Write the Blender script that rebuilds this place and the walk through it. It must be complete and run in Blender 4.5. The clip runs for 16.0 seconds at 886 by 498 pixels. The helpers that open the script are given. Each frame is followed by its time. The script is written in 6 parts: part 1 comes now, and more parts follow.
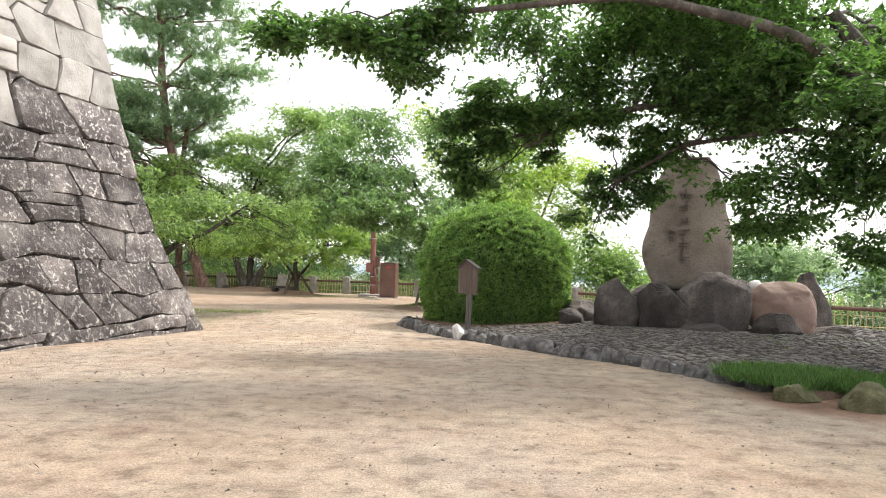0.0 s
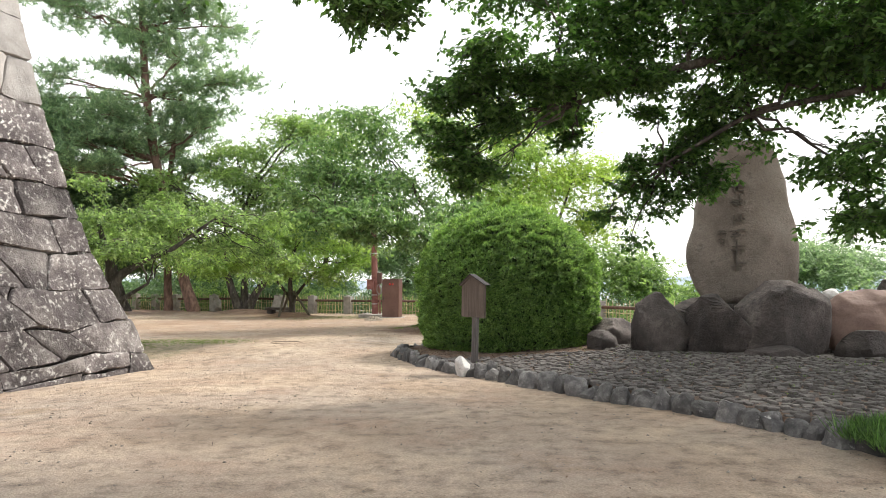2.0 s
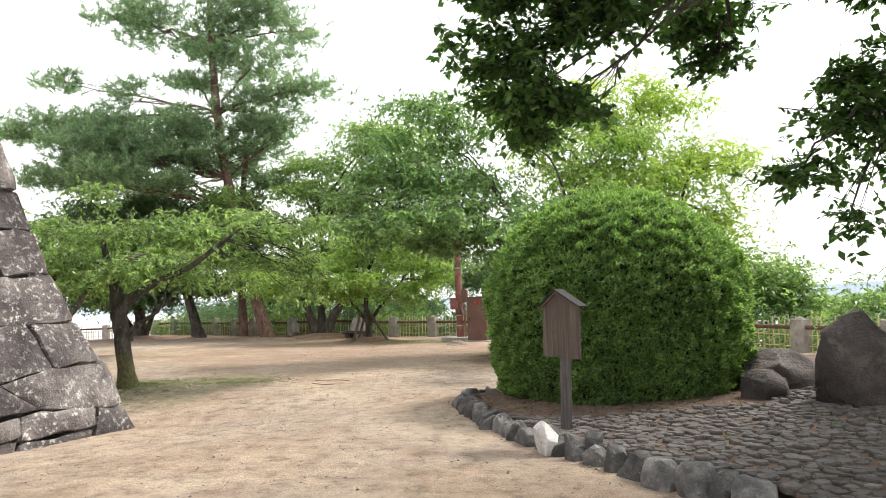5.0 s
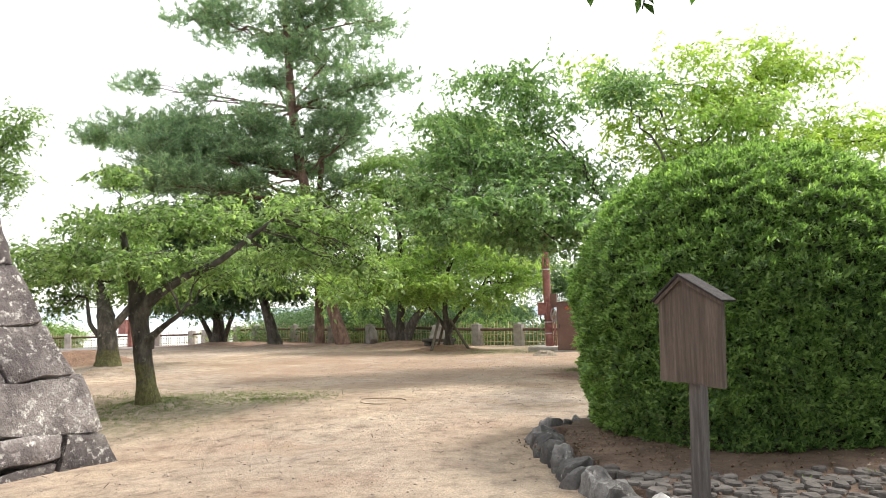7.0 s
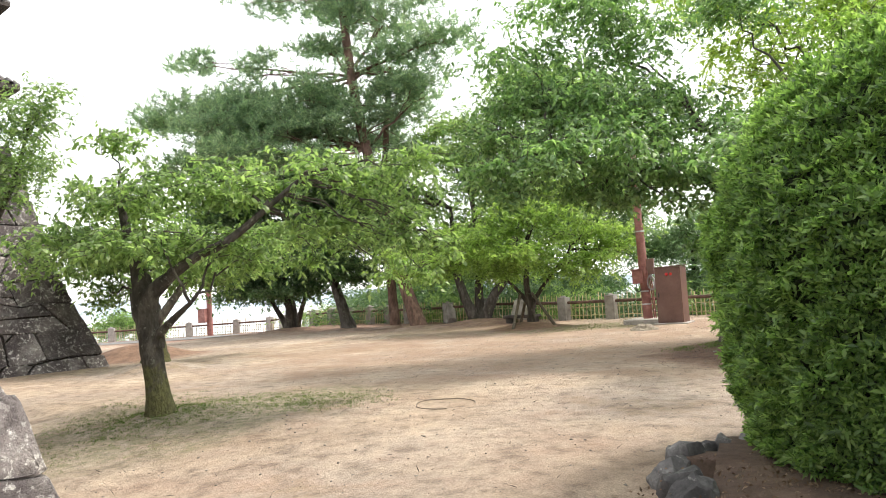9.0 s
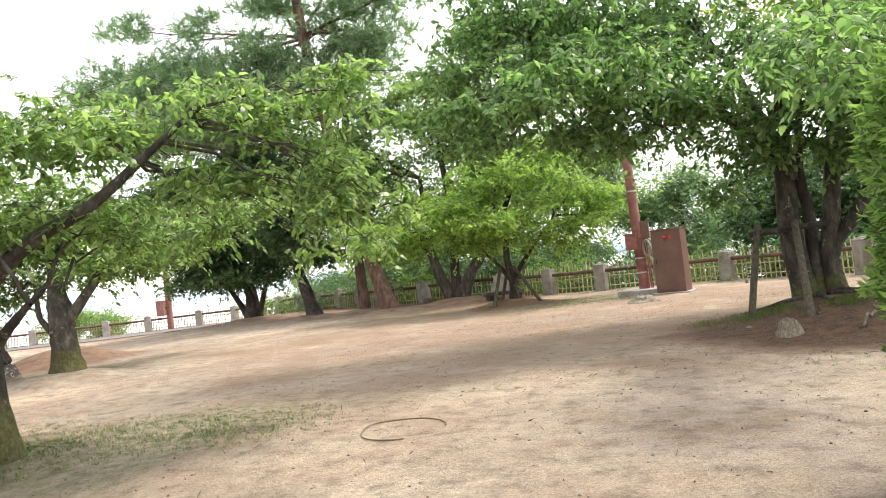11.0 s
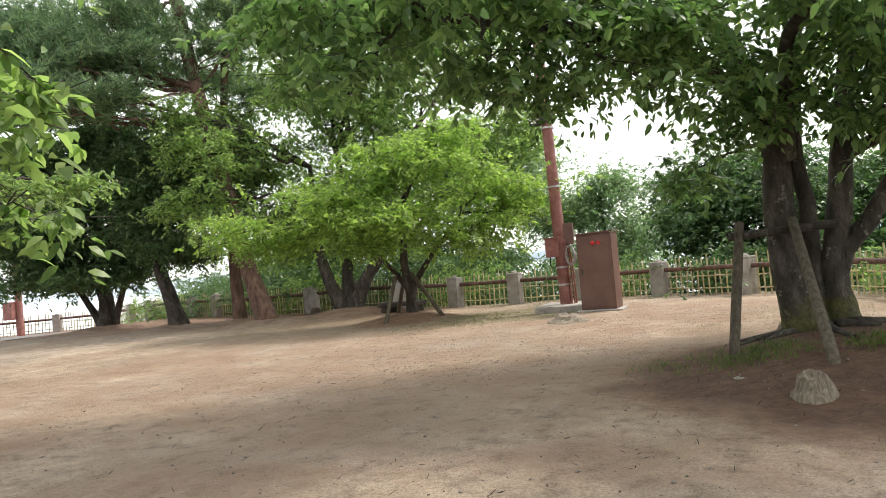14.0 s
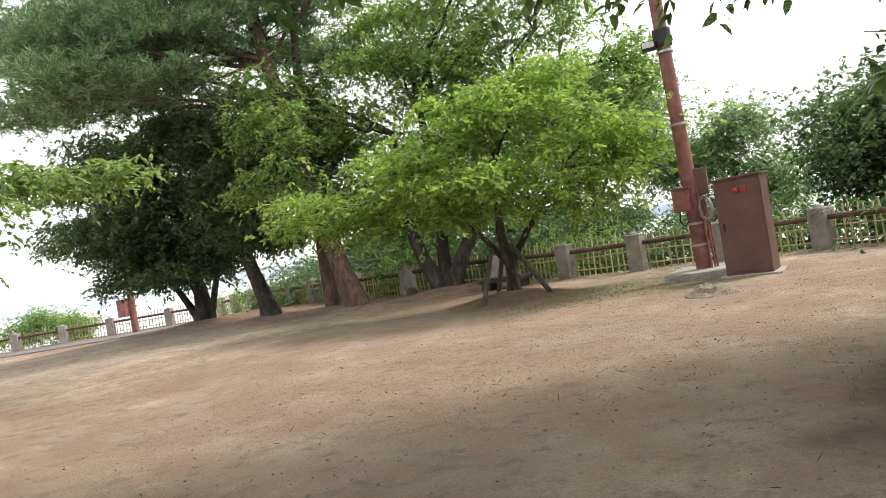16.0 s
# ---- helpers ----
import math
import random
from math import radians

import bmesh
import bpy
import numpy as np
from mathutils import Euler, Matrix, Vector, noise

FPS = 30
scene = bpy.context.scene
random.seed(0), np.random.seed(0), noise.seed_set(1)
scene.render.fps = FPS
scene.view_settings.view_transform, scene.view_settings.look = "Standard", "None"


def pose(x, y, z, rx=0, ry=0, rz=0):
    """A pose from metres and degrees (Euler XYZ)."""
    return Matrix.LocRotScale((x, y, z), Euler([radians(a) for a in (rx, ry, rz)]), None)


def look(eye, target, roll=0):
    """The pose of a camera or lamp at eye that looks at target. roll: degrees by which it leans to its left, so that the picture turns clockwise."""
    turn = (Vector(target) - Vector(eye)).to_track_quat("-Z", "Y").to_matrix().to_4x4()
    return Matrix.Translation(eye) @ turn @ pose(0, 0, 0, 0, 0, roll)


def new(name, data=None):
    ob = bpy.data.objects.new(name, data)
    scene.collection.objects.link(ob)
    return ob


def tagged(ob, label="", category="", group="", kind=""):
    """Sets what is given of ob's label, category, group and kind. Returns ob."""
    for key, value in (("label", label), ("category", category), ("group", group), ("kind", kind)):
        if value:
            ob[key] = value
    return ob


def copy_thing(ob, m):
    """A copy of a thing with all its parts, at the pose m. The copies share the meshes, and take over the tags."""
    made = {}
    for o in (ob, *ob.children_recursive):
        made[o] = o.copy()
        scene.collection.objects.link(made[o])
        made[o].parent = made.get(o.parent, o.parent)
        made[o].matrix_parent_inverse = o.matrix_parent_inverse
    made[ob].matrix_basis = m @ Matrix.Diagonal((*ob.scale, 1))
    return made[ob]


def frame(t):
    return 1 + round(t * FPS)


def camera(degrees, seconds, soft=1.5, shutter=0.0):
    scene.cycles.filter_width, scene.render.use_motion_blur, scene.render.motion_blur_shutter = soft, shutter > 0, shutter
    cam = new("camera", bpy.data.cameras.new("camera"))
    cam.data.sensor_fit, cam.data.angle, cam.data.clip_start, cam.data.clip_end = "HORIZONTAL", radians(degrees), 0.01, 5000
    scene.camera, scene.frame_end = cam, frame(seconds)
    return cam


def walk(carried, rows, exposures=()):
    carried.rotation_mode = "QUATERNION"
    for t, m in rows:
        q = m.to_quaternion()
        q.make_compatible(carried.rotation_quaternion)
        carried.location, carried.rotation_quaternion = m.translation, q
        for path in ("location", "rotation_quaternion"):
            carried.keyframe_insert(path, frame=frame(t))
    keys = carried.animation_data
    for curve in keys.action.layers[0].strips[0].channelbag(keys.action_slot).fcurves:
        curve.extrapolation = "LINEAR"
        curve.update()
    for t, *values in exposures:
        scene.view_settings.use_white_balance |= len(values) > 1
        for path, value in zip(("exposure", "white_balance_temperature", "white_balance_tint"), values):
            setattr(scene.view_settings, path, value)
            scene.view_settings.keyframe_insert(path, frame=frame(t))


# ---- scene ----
cam = camera(63.7, 16.0, 0.9)
PATH = [
    (0, (-0.016, -0.087, 1.439), (-0.022, 1.912, 1.507), 1.9),
    (0.5, (0.073, 0.694, 1.478), (0.046, 2.693, 1.544), 1.4),
    (1, (0.097, 1.528, 1.48), (0.063, 3.526, 1.552), 1.0),
    (1.5, (0.17, 2.33, 1.499), (0.13, 4.327, 1.585), 0.3),
    (2, (0.241, 3.195, 1.536), (0.2, 5.192, 1.642), 0.2),
    (2.5, (0.337, 3.987, 1.597), (0.267, 5.981, 1.732), 0.0),
    (3, (0.426, 4.834, 1.601), (0.323, 6.826, 1.748), 0.2),
    (3.5, (0.459, 5.641, 1.632), (0.325, 7.632, 1.769), -0.2),
    (4, (0.535, 6.414, 1.658), (0.344, 8.401, 1.787), -0.4),
    (4.5, (0.539, 7.071, 1.641), (0.281, 9.05, 1.772), -1.3),
    (4.7, (0.542, 7.312, 1.635), (0.253, 9.286, 1.774), -1.3),
    (6.8, (0.379, 10.397, 1.537), (-0.128, 12.321, 1.739), -0.5),
    (7, (0.33, 10.697, 1.514), (-0.245, 12.604, 1.695), -1.0),
    (7.5, (0.143, 11.449, 1.473), (-0.525, 13.329, 1.61), -1.4),
    (8, (0.057, 12.173, 1.484), (-0.683, 14.027, 1.61), -1.6),
    (8.5, (-0.124, 12.877, 1.509), (-0.883, 14.723, 1.628), -2.4),
    (8.7, (-0.224, 13.142, 1.526), (-1.001, 14.981, 1.649), -3.0),
    (10.8, (-1.205, 16.119, 1.453), (-1.986, 17.959, 1.516), -6.8),
    (11, (-1.308, 16.395, 1.478), (-2.053, 18.251, 1.533), -6.5),
    (11.5, (-1.426, 17.087, 1.503), (-2.07, 18.98, 1.525), -5.2),
    (12, (-1.607, 17.791, 1.457), (-2.161, 19.713, 1.472), -4.6),
    (12.5, (-1.716, 18.456, 1.432), (-2.228, 20.39, 1.45), -3.7),
    (13, (-1.885, 19.189, 1.424), (-2.412, 21.118, 1.451), -3.3),
    (13.5, (-1.964, 19.925, 1.438), (-2.534, 21.841, 1.488), -3.3),
    (14, (-2.042, 20.636, 1.426), (-2.566, 22.566, 1.472), -5.0),
    (14.5, (-2.137, 21.305, 1.452), (-2.578, 23.255, 1.464), -7.6),
    (15, (-2.22, 22.029, 1.495), (-2.75, 23.957, 1.468), -7.9),
    (15.5, (-2.441, 22.763, 1.513), (-3.116, 24.646, 1.483), -8.9),
    (16, (-2.625, 23.557, 1.477), (-3.452, 25.378, 1.472), -9.3),
]
walk(cam, [(t, look(eye, target, roll)) for t, eye, target, roll in PATH],
     [(0.0, 0.76), (3.5, 0.5), (7.0, 0.7), (8.7, 0.76), (11.0, 0.78), (12.0, 0.88), (13.0, 0.5), (14.5, 0.44), (16.0, 0.32)])

# ---------------------------------------------------------------- light
SUN_AZ, SUN_EL = radians(50), radians(52)   # azimuth from +y towards +x
sky_world = bpy.data.worlds.new("hazy_sky")
scene.world = sky_world
sky_world.use_nodes = True
wt = sky_world.node_tree
wt.nodes.clear()
sky = wt.nodes.new("ShaderNodeTexSky")
sky.sky_type, sky.sun_disc = "NISHITA", False
sky.sun_elevation, sky.sun_rotation = SUN_EL, SUN_AZ
sky.air_density, sky.dust_density, sky.ozone_density = 1.0, 4.0, 1.0
haze = wt.nodes.new("ShaderNodeMix")
haze.data_type = "RGBA"
haze.inputs[0].default_value = 0.75
haze.inputs[7].default_value = (12.0, 11.95, 11.9, 1)
wbg = wt.nodes.new("ShaderNodeBackground")
wbg.inputs[1].default_value = 0.12
wout = wt.nodes.new("ShaderNodeOutputWorld")
wt.links.new(sky.outputs[0], haze.inputs[6])
wt.links.new(haze.outputs[2], wbg.inputs[0])
wt.links.new(wbg.outputs[0], wout.inputs[0])
sun = new("sun", bpy.data.lights.new("sun", "SUN"))
sun.data.energy, sun.data.angle, sun.data.color = 2.7, radians(10.0), (1.0, 0.93, 0.84)
sun_dir = Vector((math.sin(SUN_AZ) * math.cos(SUN_EL), math.cos(SUN_AZ) * math.cos(SUN_EL), math.sin(SUN_EL)))
sun.matrix_world = look(sun_dir * 60, (0, 0, 0))


# ---------------------------------------------------------------- materials
def material(name, rough=0.8, metal=0.0):
    m = bpy.data.materials.new(name)
    m.use_nodes = True
    b = m.node_tree.nodes["Principled BSDF"]
    b.inputs["Roughness"].default_value, b.inputs["Metallic"].default_value = rough, metal
    return m, m.node_tree, b


def ramp(nt, stops, source):
    r = nt.nodes.new("ShaderNodeValToRGB")
    els = r.color_ramp.elements
    while len(els) < len(stops):
        els.new(0.5)
    for e, (p, c) in zip(els, stops):
        e.position, e.color = p, (*c, 1)
    nt.links.new(source, r.inputs[0])
    return r.outputs[0]


def noise_tex(nt, scale, detail=6, rough=0.6, coords=None, stretch=None):
    n = nt.nodes.new("ShaderNodeTexNoise")
    n.inputs["Scale"].default_value, n.inputs["Detail"].default_value, n.inputs["Roughness"].default_value = scale, detail, rough
    if coords is not None:
        if stretch:
            mp = nt.nodes.new("ShaderNodeMapping")
            mp.inputs["Scale"].default_value = stretch
            nt.links.new(coords, mp.inputs[0])
            coords = mp.outputs[0]
        nt.links.new(coords, n.inputs["Vector"])
    return n.outputs[0]


def blend(nt, fac, a, b, mode="MIX"):
    n = nt.nodes.new("ShaderNodeMix")
    n.data_type, n.blend_type = "RGBA", mode
    for sock, v in ((n.inputs[0], fac), (n.inputs[6], a), (n.inputs[7], b)):
        if isinstance(v, (int, float)):
            sock.default_value = v
        elif isinstance(v, tuple):
            sock.default_value = (*v, 1)
        else:
            nt.links.new(v, sock)
    return n.outputs[2]


def bump(nt, bsdf, height, strength=0.4, dist=0.02):
    n = nt.nodes.new("ShaderNodeBump")
    n.inputs["Strength"].default_value, n.inputs["Distance"].default_value = strength, dist
    nt.links.new(height, n.inputs["Height"])
    nt.links.new(n.outputs[0], bsdf.inputs["Normal"])


def where(nt):
    g = nt.nodes.new("ShaderNodeNewGeometry")
    return g.outputs["Position"]


def obj_coords(nt):
    return nt.nodes.new("ShaderNodeTexCoord").outputs["Object"]


def obj_random(nt):
    return nt.nodes.new("ShaderNodeObjectInfo").outputs["Random"]


def mathn(nt, op, a, b=0.0):
    n = nt.nodes.new("ShaderNodeMath")
    n.operation = op
    for s, v in zip(n.inputs, (a, b)):
        if isinstance(v, (int, float)):
            s.default_value = v
        else:
            nt.links.new(v, s)
    return n.outputs[0]


def mottled(name, dark, mid, light, scale, rough=0.85, fine=60, relief=0.5, dist=0.02, vary=0.25, metal=0.0, spots=None, spot_scale=9, spot_edge=(0.62, 0.68), stretch=None, cluster=0.0):
    """A mineral, bark or painted surface: broad mottling, fine grain, optional lichen spots, brightness varied from piece to piece."""
    m, nt, b = material(name, rough, metal)
    pos = where(nt)
    col = ramp(nt, ((0.3, dark), (0.5, mid), (0.72, light)), noise_tex(nt, scale, 8, 0.65, pos, stretch))
    grain = noise_tex(nt, fine, 4, 0.7, pos, stretch)
    col = blend(nt, 0.35, col, ramp(nt, ((0.3, (0.25, 0.25, 0.25)), (0.7, (0.85, 0.85, 0.85))), grain), "OVERLAY")
    if spots:
        mask = ramp(nt, ((spot_edge[0], (0, 0, 0)), (spot_edge[1], (1, 1, 1))), noise_tex(nt, spot_scale, 5, 0.75, pos))
        if cluster:
            mask = blend(nt, 1.0, mask, ramp(nt, ((0.40, (0.25, 0.25, 0.25)), (0.56, (1, 1, 1))), noise_tex(nt, cluster, 4, 0.6, pos)), "MULTIPLY")
        col = blend(nt, mask, col, spots)
    if vary:
        col = blend(nt, 1.0, col, ramp(nt, ((0, (1 - vary,) * 3), (1, (1 + vary * 0.6,) * 3)), obj_random(nt)), "MULTIPLY")
    nt.links.new(col, b.inputs["Base Color"])
    bump(nt, b, noise_tex(nt, fine * 0.4, 6, 0.7, pos, stretch), relief, dist)
    return m


def foliage(name, dark, mid, light, through_tint, scale=0.5, lets_through=0.55):
    """Leaves: colour varied leaf by leaf and clump by clump, some light coming through."""
    m, nt, b = material(name, 0.36)
    b.inputs["Specular IOR Level"].default_value = 0.45
    geo = nt.nodes.new("ShaderNodeNewGeometry")
    rnd = geo.outputs["Random Per Island"]
    clump = noise_tex(nt, scale, 3, 0.5, geo.outputs["Position"])
    mixv = mathn(nt, "ADD", mathn(nt, "MULTIPLY", rnd, 0.6), mathn(nt, "MULTIPLY", clump, 0.4))
    col = ramp(nt, ((0.2, dark), (0.5, mid), (0.8, light)), mixv)
    col = blend(nt, 1.0, col, (1.42, 1.42, 1.42), "MULTIPLY")
    nt.links.new(col, b.inputs["Base Color"])
    tr = nt.nodes.new("ShaderNodeBsdfTranslucent")
    nt.links.new(blend(nt, 1.0, col, through_tint, "MULTIPLY"), tr.inputs[0])
    mx = nt.nodes.new("ShaderNodeMixShader")
    mx.inputs[0].default_value = lets_through
    out = nt.nodes["Material Output"]
    nt.links.new(b.outputs[0], mx.inputs[1])
    nt.links.new(tr.outputs[0], mx.inputs[2])
    nt.links.new(mx.outputs[0], out.inputs[0])
    return m


def ground_material():
    m, nt, b = material("sandy_ground", 0.95)
    pos = where(nt)
    sand = ramp(nt, ((0.28, (0.27, 0.195, 0.137)), (0.48, (0.40, 0.305, 0.222)), (0.72, (0.55, 0.445, 0.335))), noise_tex(nt, 0.4, 9, 0.68, pos))
    grey = ramp(nt, ((0.42, (0, 0, 0)), (0.6, (0.9, 0.9, 0.9))), noise_tex(nt, 0.3, 7, 0.6, pos))
    sand = blend(nt, grey, sand, (0.36, 0.30, 0.245))
    rusty = ramp(nt, ((0.5, (0, 0, 0)), (0.66, (0.6, 0.6, 0.6))), noise_tex(nt, 0.6, 9, 0.7, pos, (1, 1, 1)))
    sand = blend(nt, rusty, sand, (0.35, 0.225, 0.15))
    tread = noise_tex(nt, 3.6, 8, 0.66, pos)
    sand = blend(nt, 0.55, sand, ramp(nt, ((0.34, (0.14, 0.13, 0.125)), (0.48, (0.5, 0.5, 0.5)), (0.66, (0.70, 0.695, 0.69))), tread), "OVERLAY")
    dents = ramp(nt, ((0.30, (0.05, 0.045, 0.04)), (0.41, (0.5, 0.5, 0.5))), noise_tex(nt, 9, 6, 0.7, pos))
    sand = blend(nt, 0.5, sand, dents, "OVERLAY")
    flecks = ramp(nt, ((0.63, (1, 1, 1)), (0.70, (0.42, 0.38, 0.35))), noise_tex(nt, 17, 4, 0.62, pos, (1, 1.7, 1)))
    sand = blend(nt, ramp(nt, ((0.4, (0.25, 0.25, 0.25)), (0.6, (1, 1, 1))), noise_tex(nt, 0.9, 4, 0.6, pos)), sand, blend(nt, 1.0, sand, flecks, "MULTIPLY"))
    gravel = noise_tex(nt, 55, 4, 0.8, pos)
    sand = blend(nt, 0.34, sand, ramp(nt, ((0.38, (0.12, 0.12, 0.12)), (0.6, (0.85, 0.85, 0.85))), gravel), "OVERLAY")
    red = ramp(nt, ((0.35, (0.14, 0.075, 0.05)), (0.65, (0.31, 0.185, 0.12))), noise_tex(nt, 2.2, 8, 0.7, pos))
    moss = ramp(nt, ((0.35, (0.07, 0.095, 0.025)), (0.65, (0.19, 0.20, 0.075))), noise_tex(nt, 7, 6, 0.7, pos))
    sep = nt.nodes.new("ShaderNodeSeparateXYZ")
    nt.links.new(pos, sep.inputs[0])
    wander = mathn(nt, "MULTIPLY", mathn(nt, "SUBTRACT", noise_tex(nt, 0.5, 7, 0.7, pos), 0.5), 10.0)
    # leaf-rotted red soil under the row of trees
    row = mathn(nt, "ADD", mathn(nt, "ADD", sep.outputs[1], mathn(nt, "MULTIPLY", sep.outputs[0], 0.18)), wander)
    soil = ramp(nt, ((0.0, (0, 0, 0)), (1.0, (0.85, 0.85, 0.85))), mathn(nt, "DIVIDE", mathn(nt, "SUBTRACT", row, 36.0), 5.0))
    left = ramp(nt, ((0.0, (0, 0, 0)), (1.0, (1, 1, 1))), mathn(nt, "DIVIDE", mathn(nt, "SUBTRACT", -7.0, sep.outputs[0]), 2.5))
    soil = blend(nt, 1.0, soil, left, "MULTIPLY")

    def spot(x, y, r, noise_amount=0.5):
        near = nt.nodes.new("ShaderNodeVectorMath")
        near.operation = "DISTANCE"
        nt.links.new(pos, near.inputs[0])
        near.inputs[1].default_value = (x, y, 0)
        d = mathn(nt, "ADD", mathn(nt, "DIVIDE", near.outputs["Value"], r), mathn(nt, "MULTIPLY", wander, 0.12 * noise_amount))
        return ramp(nt, ((0.7, (0.9, 0.9, 0.9)), (1.0, (0, 0, 0))), d)
    for x, y, r in ((0.4, 28.6, 3.2), (-8.3, 39.4, 1.9), (-19.4, 31.5, 2.6), (5.2, 9.0, 1.6)):
        soil = blend(nt, 1.0, soil, spot(x, y, r), "LIGHTEN")
    tan = blend(nt, 0.75, spot(-5.5, 33.5, 9.5, 1.4), ramp(nt, ((0.4, (0.1, 0.1, 0.1)), (0.58, (1, 1, 1))), noise_tex(nt, 0.9, 8, 0.7, pos)), "MULTIPLY")
    sand = blend(nt, blend(nt, 1.0, tan, (0.75, 0.75, 0.75), "MULTIPLY"), sand, (0.285, 0.18, 0.118))
    col = blend(nt, soil, sand, red)
    humus = ramp(nt, ((0.35, (0.06, 0.033, 0.02)), (0.65, (0.19, 0.105, 0.065))), noise_tex(nt, 5, 8, 0.75, pos))
    col = blend(nt, spot(0.45, 28.5, 3.1, 0.8), col, humus)
    # thin moss and weeds in patches
    patch = ramp(nt, ((0.58, (0, 0, 0)), (0.68, (0.6, 0.6, 0.6))), noise_tex(nt, 0.3, 8, 0.72, pos))
    for x, y, r in ((-8.4, 21.0, 2.4), (-5.2, 38.8, 2.4), (-7.0, 22.9, 1.6)):
        patch = blend(nt, 1.0, patch, spot(x, y, r, 1.2), "LIGHTEN")
    patch = blend(nt, 1.0, patch, ramp(nt, ((0.42, (0.1, 0.1, 0.1)), (0.6, (1, 1, 1))), noise_tex(nt, 6, 6, 0.8, pos)), "MULTIPLY")
    col = blend(nt, patch, col, blend(nt, 0.3, moss, sand))
    nt.links.new(col, b.inputs["Base Color"])
    h = mathn(nt, "ADD", mathn(nt, "MULTIPLY", tread, 1.6), mathn(nt, "ADD", noise_tex(nt, 16, 8, 0.75, pos), mathn(nt, "MULTIPLY", gravel, 0.3)))
    bump(nt, b, h, 0.9, 0.05)
    return m


M = {}
M["ground"] = ground_material()
M["slope"] = mottled("grassy_slope", (0.02, 0.035, 0.012), (0.04, 0.065, 0.022), (0.08, 0.105, 0.04), 1.5, 0.95, 12, 0.8, 0.1, 0)
# ground beyond 75 m: distance haze painted into the base colour
M["plain"] = mottled("haze_tinted_plain", (0.46, 0.51, 0.54), (0.52, 0.56, 0.58), (0.58, 0.62, 0.63), 0.01, 1.0, 0.05, 0, 0.01, 0)
M["red_soil"] = mottled("red_soil", (0.05, 0.032, 0.022), (0.105, 0.068, 0.048), (0.19, 0.13, 0.09), 3.0, 0.95, 50, 0.8, 0.04, 0.0)
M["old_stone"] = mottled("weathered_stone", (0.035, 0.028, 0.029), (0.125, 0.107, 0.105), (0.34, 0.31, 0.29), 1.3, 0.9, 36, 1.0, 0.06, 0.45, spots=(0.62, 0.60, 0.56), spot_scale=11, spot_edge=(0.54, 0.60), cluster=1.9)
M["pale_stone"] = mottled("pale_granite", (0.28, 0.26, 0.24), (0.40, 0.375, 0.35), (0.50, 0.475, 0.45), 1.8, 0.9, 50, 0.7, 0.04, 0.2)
M["wall_core"] = mottled("wall_packing", (0.03, 0.027, 0.024), (0.05, 0.046, 0.04), (0.08, 0.07, 0.06), 4, 0.95, 30, 0.8, 0.04, 0)
M["stele"] = mottled("monument_stone", (0.11, 0.088, 0.072), (0.23, 0.195, 0.165), (0.38, 0.335, 0.29), 0.8, 0.85, 45, 0.8, 0.05, 0, spots=(0.10, 0.085, 0.07), spot_scale=3.2, spot_edge=(0.56, 0.72))
M["engraved"] = mottled("engraved_stone", (0.08, 0.07, 0.06), (0.115, 0.10, 0.085), (0.15, 0.13, 0.11), 8, 0.95, 40, 0.3, 0.01, 0)
M["boulder"] = mottled("dark_boulder", (0.035, 0.029, 0.027), (0.085, 0.07, 0.064), (0.21, 0.178, 0.16), 1.5, 0.85, 40, 0.9, 0.05, 0.25, spots=(0.05, 0.043, 0.04), spot_scale=3.5, spot_edge=(0.5, 0.68))
M["red_boulder"] = mottled("reddish_boulder", (0.14, 0.085, 0.07), (0.24, 0.16, 0.13), (0.34, 0.25, 0.21), 1.5, 0.75, 45, 0.4, 0.02, 0)
M["white_rock"] = mottled("white_quartz", (0.45, 0.43, 0.41), (0.62, 0.60, 0.58), (0.75, 0.74, 0.72), 5, 0.8, 40, 0.6, 0.02, 0)
M["kerb"] = mottled("grey_fieldstone", (0.045, 0.044, 0.046), (0.105, 0.10, 0.098), (0.25, 0.245, 0.235), 5, 0.85, 45, 0.9, 0.03, 0.4, spots=(0.34, 0.33, 0.31), spot_scale=9, spot_edge=(0.6, 0.66))
M["cobble"] = mottled("grey_cobble", (0.045, 0.04, 0.037), (0.085, 0.076, 0.07), (0.16, 0.146, 0.136), 5, 0.9, 50, 0.7, 0.015, 0.4)
M["concrete"] = mottled("weathered_concrete", (0.20, 0.18, 0.16), (0.34, 0.31, 0.285), (0.46, 0.43, 0.40), 2.6, 0.92, 70, 0.4, 0.01, 0.2, spots=(0.12, 0.10, 0.085), spot_scale=5, spot_edge=(0.6, 0.75))
M["bark"] = mottled("cherry_bark", (0.03, 0.025, 0.021), (0.068, 0.056, 0.047), (0.17, 0.15, 0.125), 6, 0.9, 16, 1.0, 0.09, 0.15, spots=(0.19, 0.20, 0.125), spot_scale=5, spot_edge=(0.60, 0.68), stretch=(1, 1, 0.35))
M["pine_bark"] = mottled("red_pine_bark", (0.07, 0.045, 0.035), (0.17, 0.10, 0.075), (0.29, 0.19, 0.145), 6, 0.92, 18, 1.0, 0.06, 0.1, stretch=(1, 1, 0.3))
M["lichen_bark"] = mottled("lichened_bark", (0.026, 0.022, 0.018), (0.07, 0.061, 0.05), (0.18, 0.162, 0.132), 6, 0.9, 16, 1.0, 0.09, 0.15, spots=(0.27, 0.275, 0.22), spot_scale=6, spot_edge=(0.6, 0.66), stretch=(1, 1, 0.45))


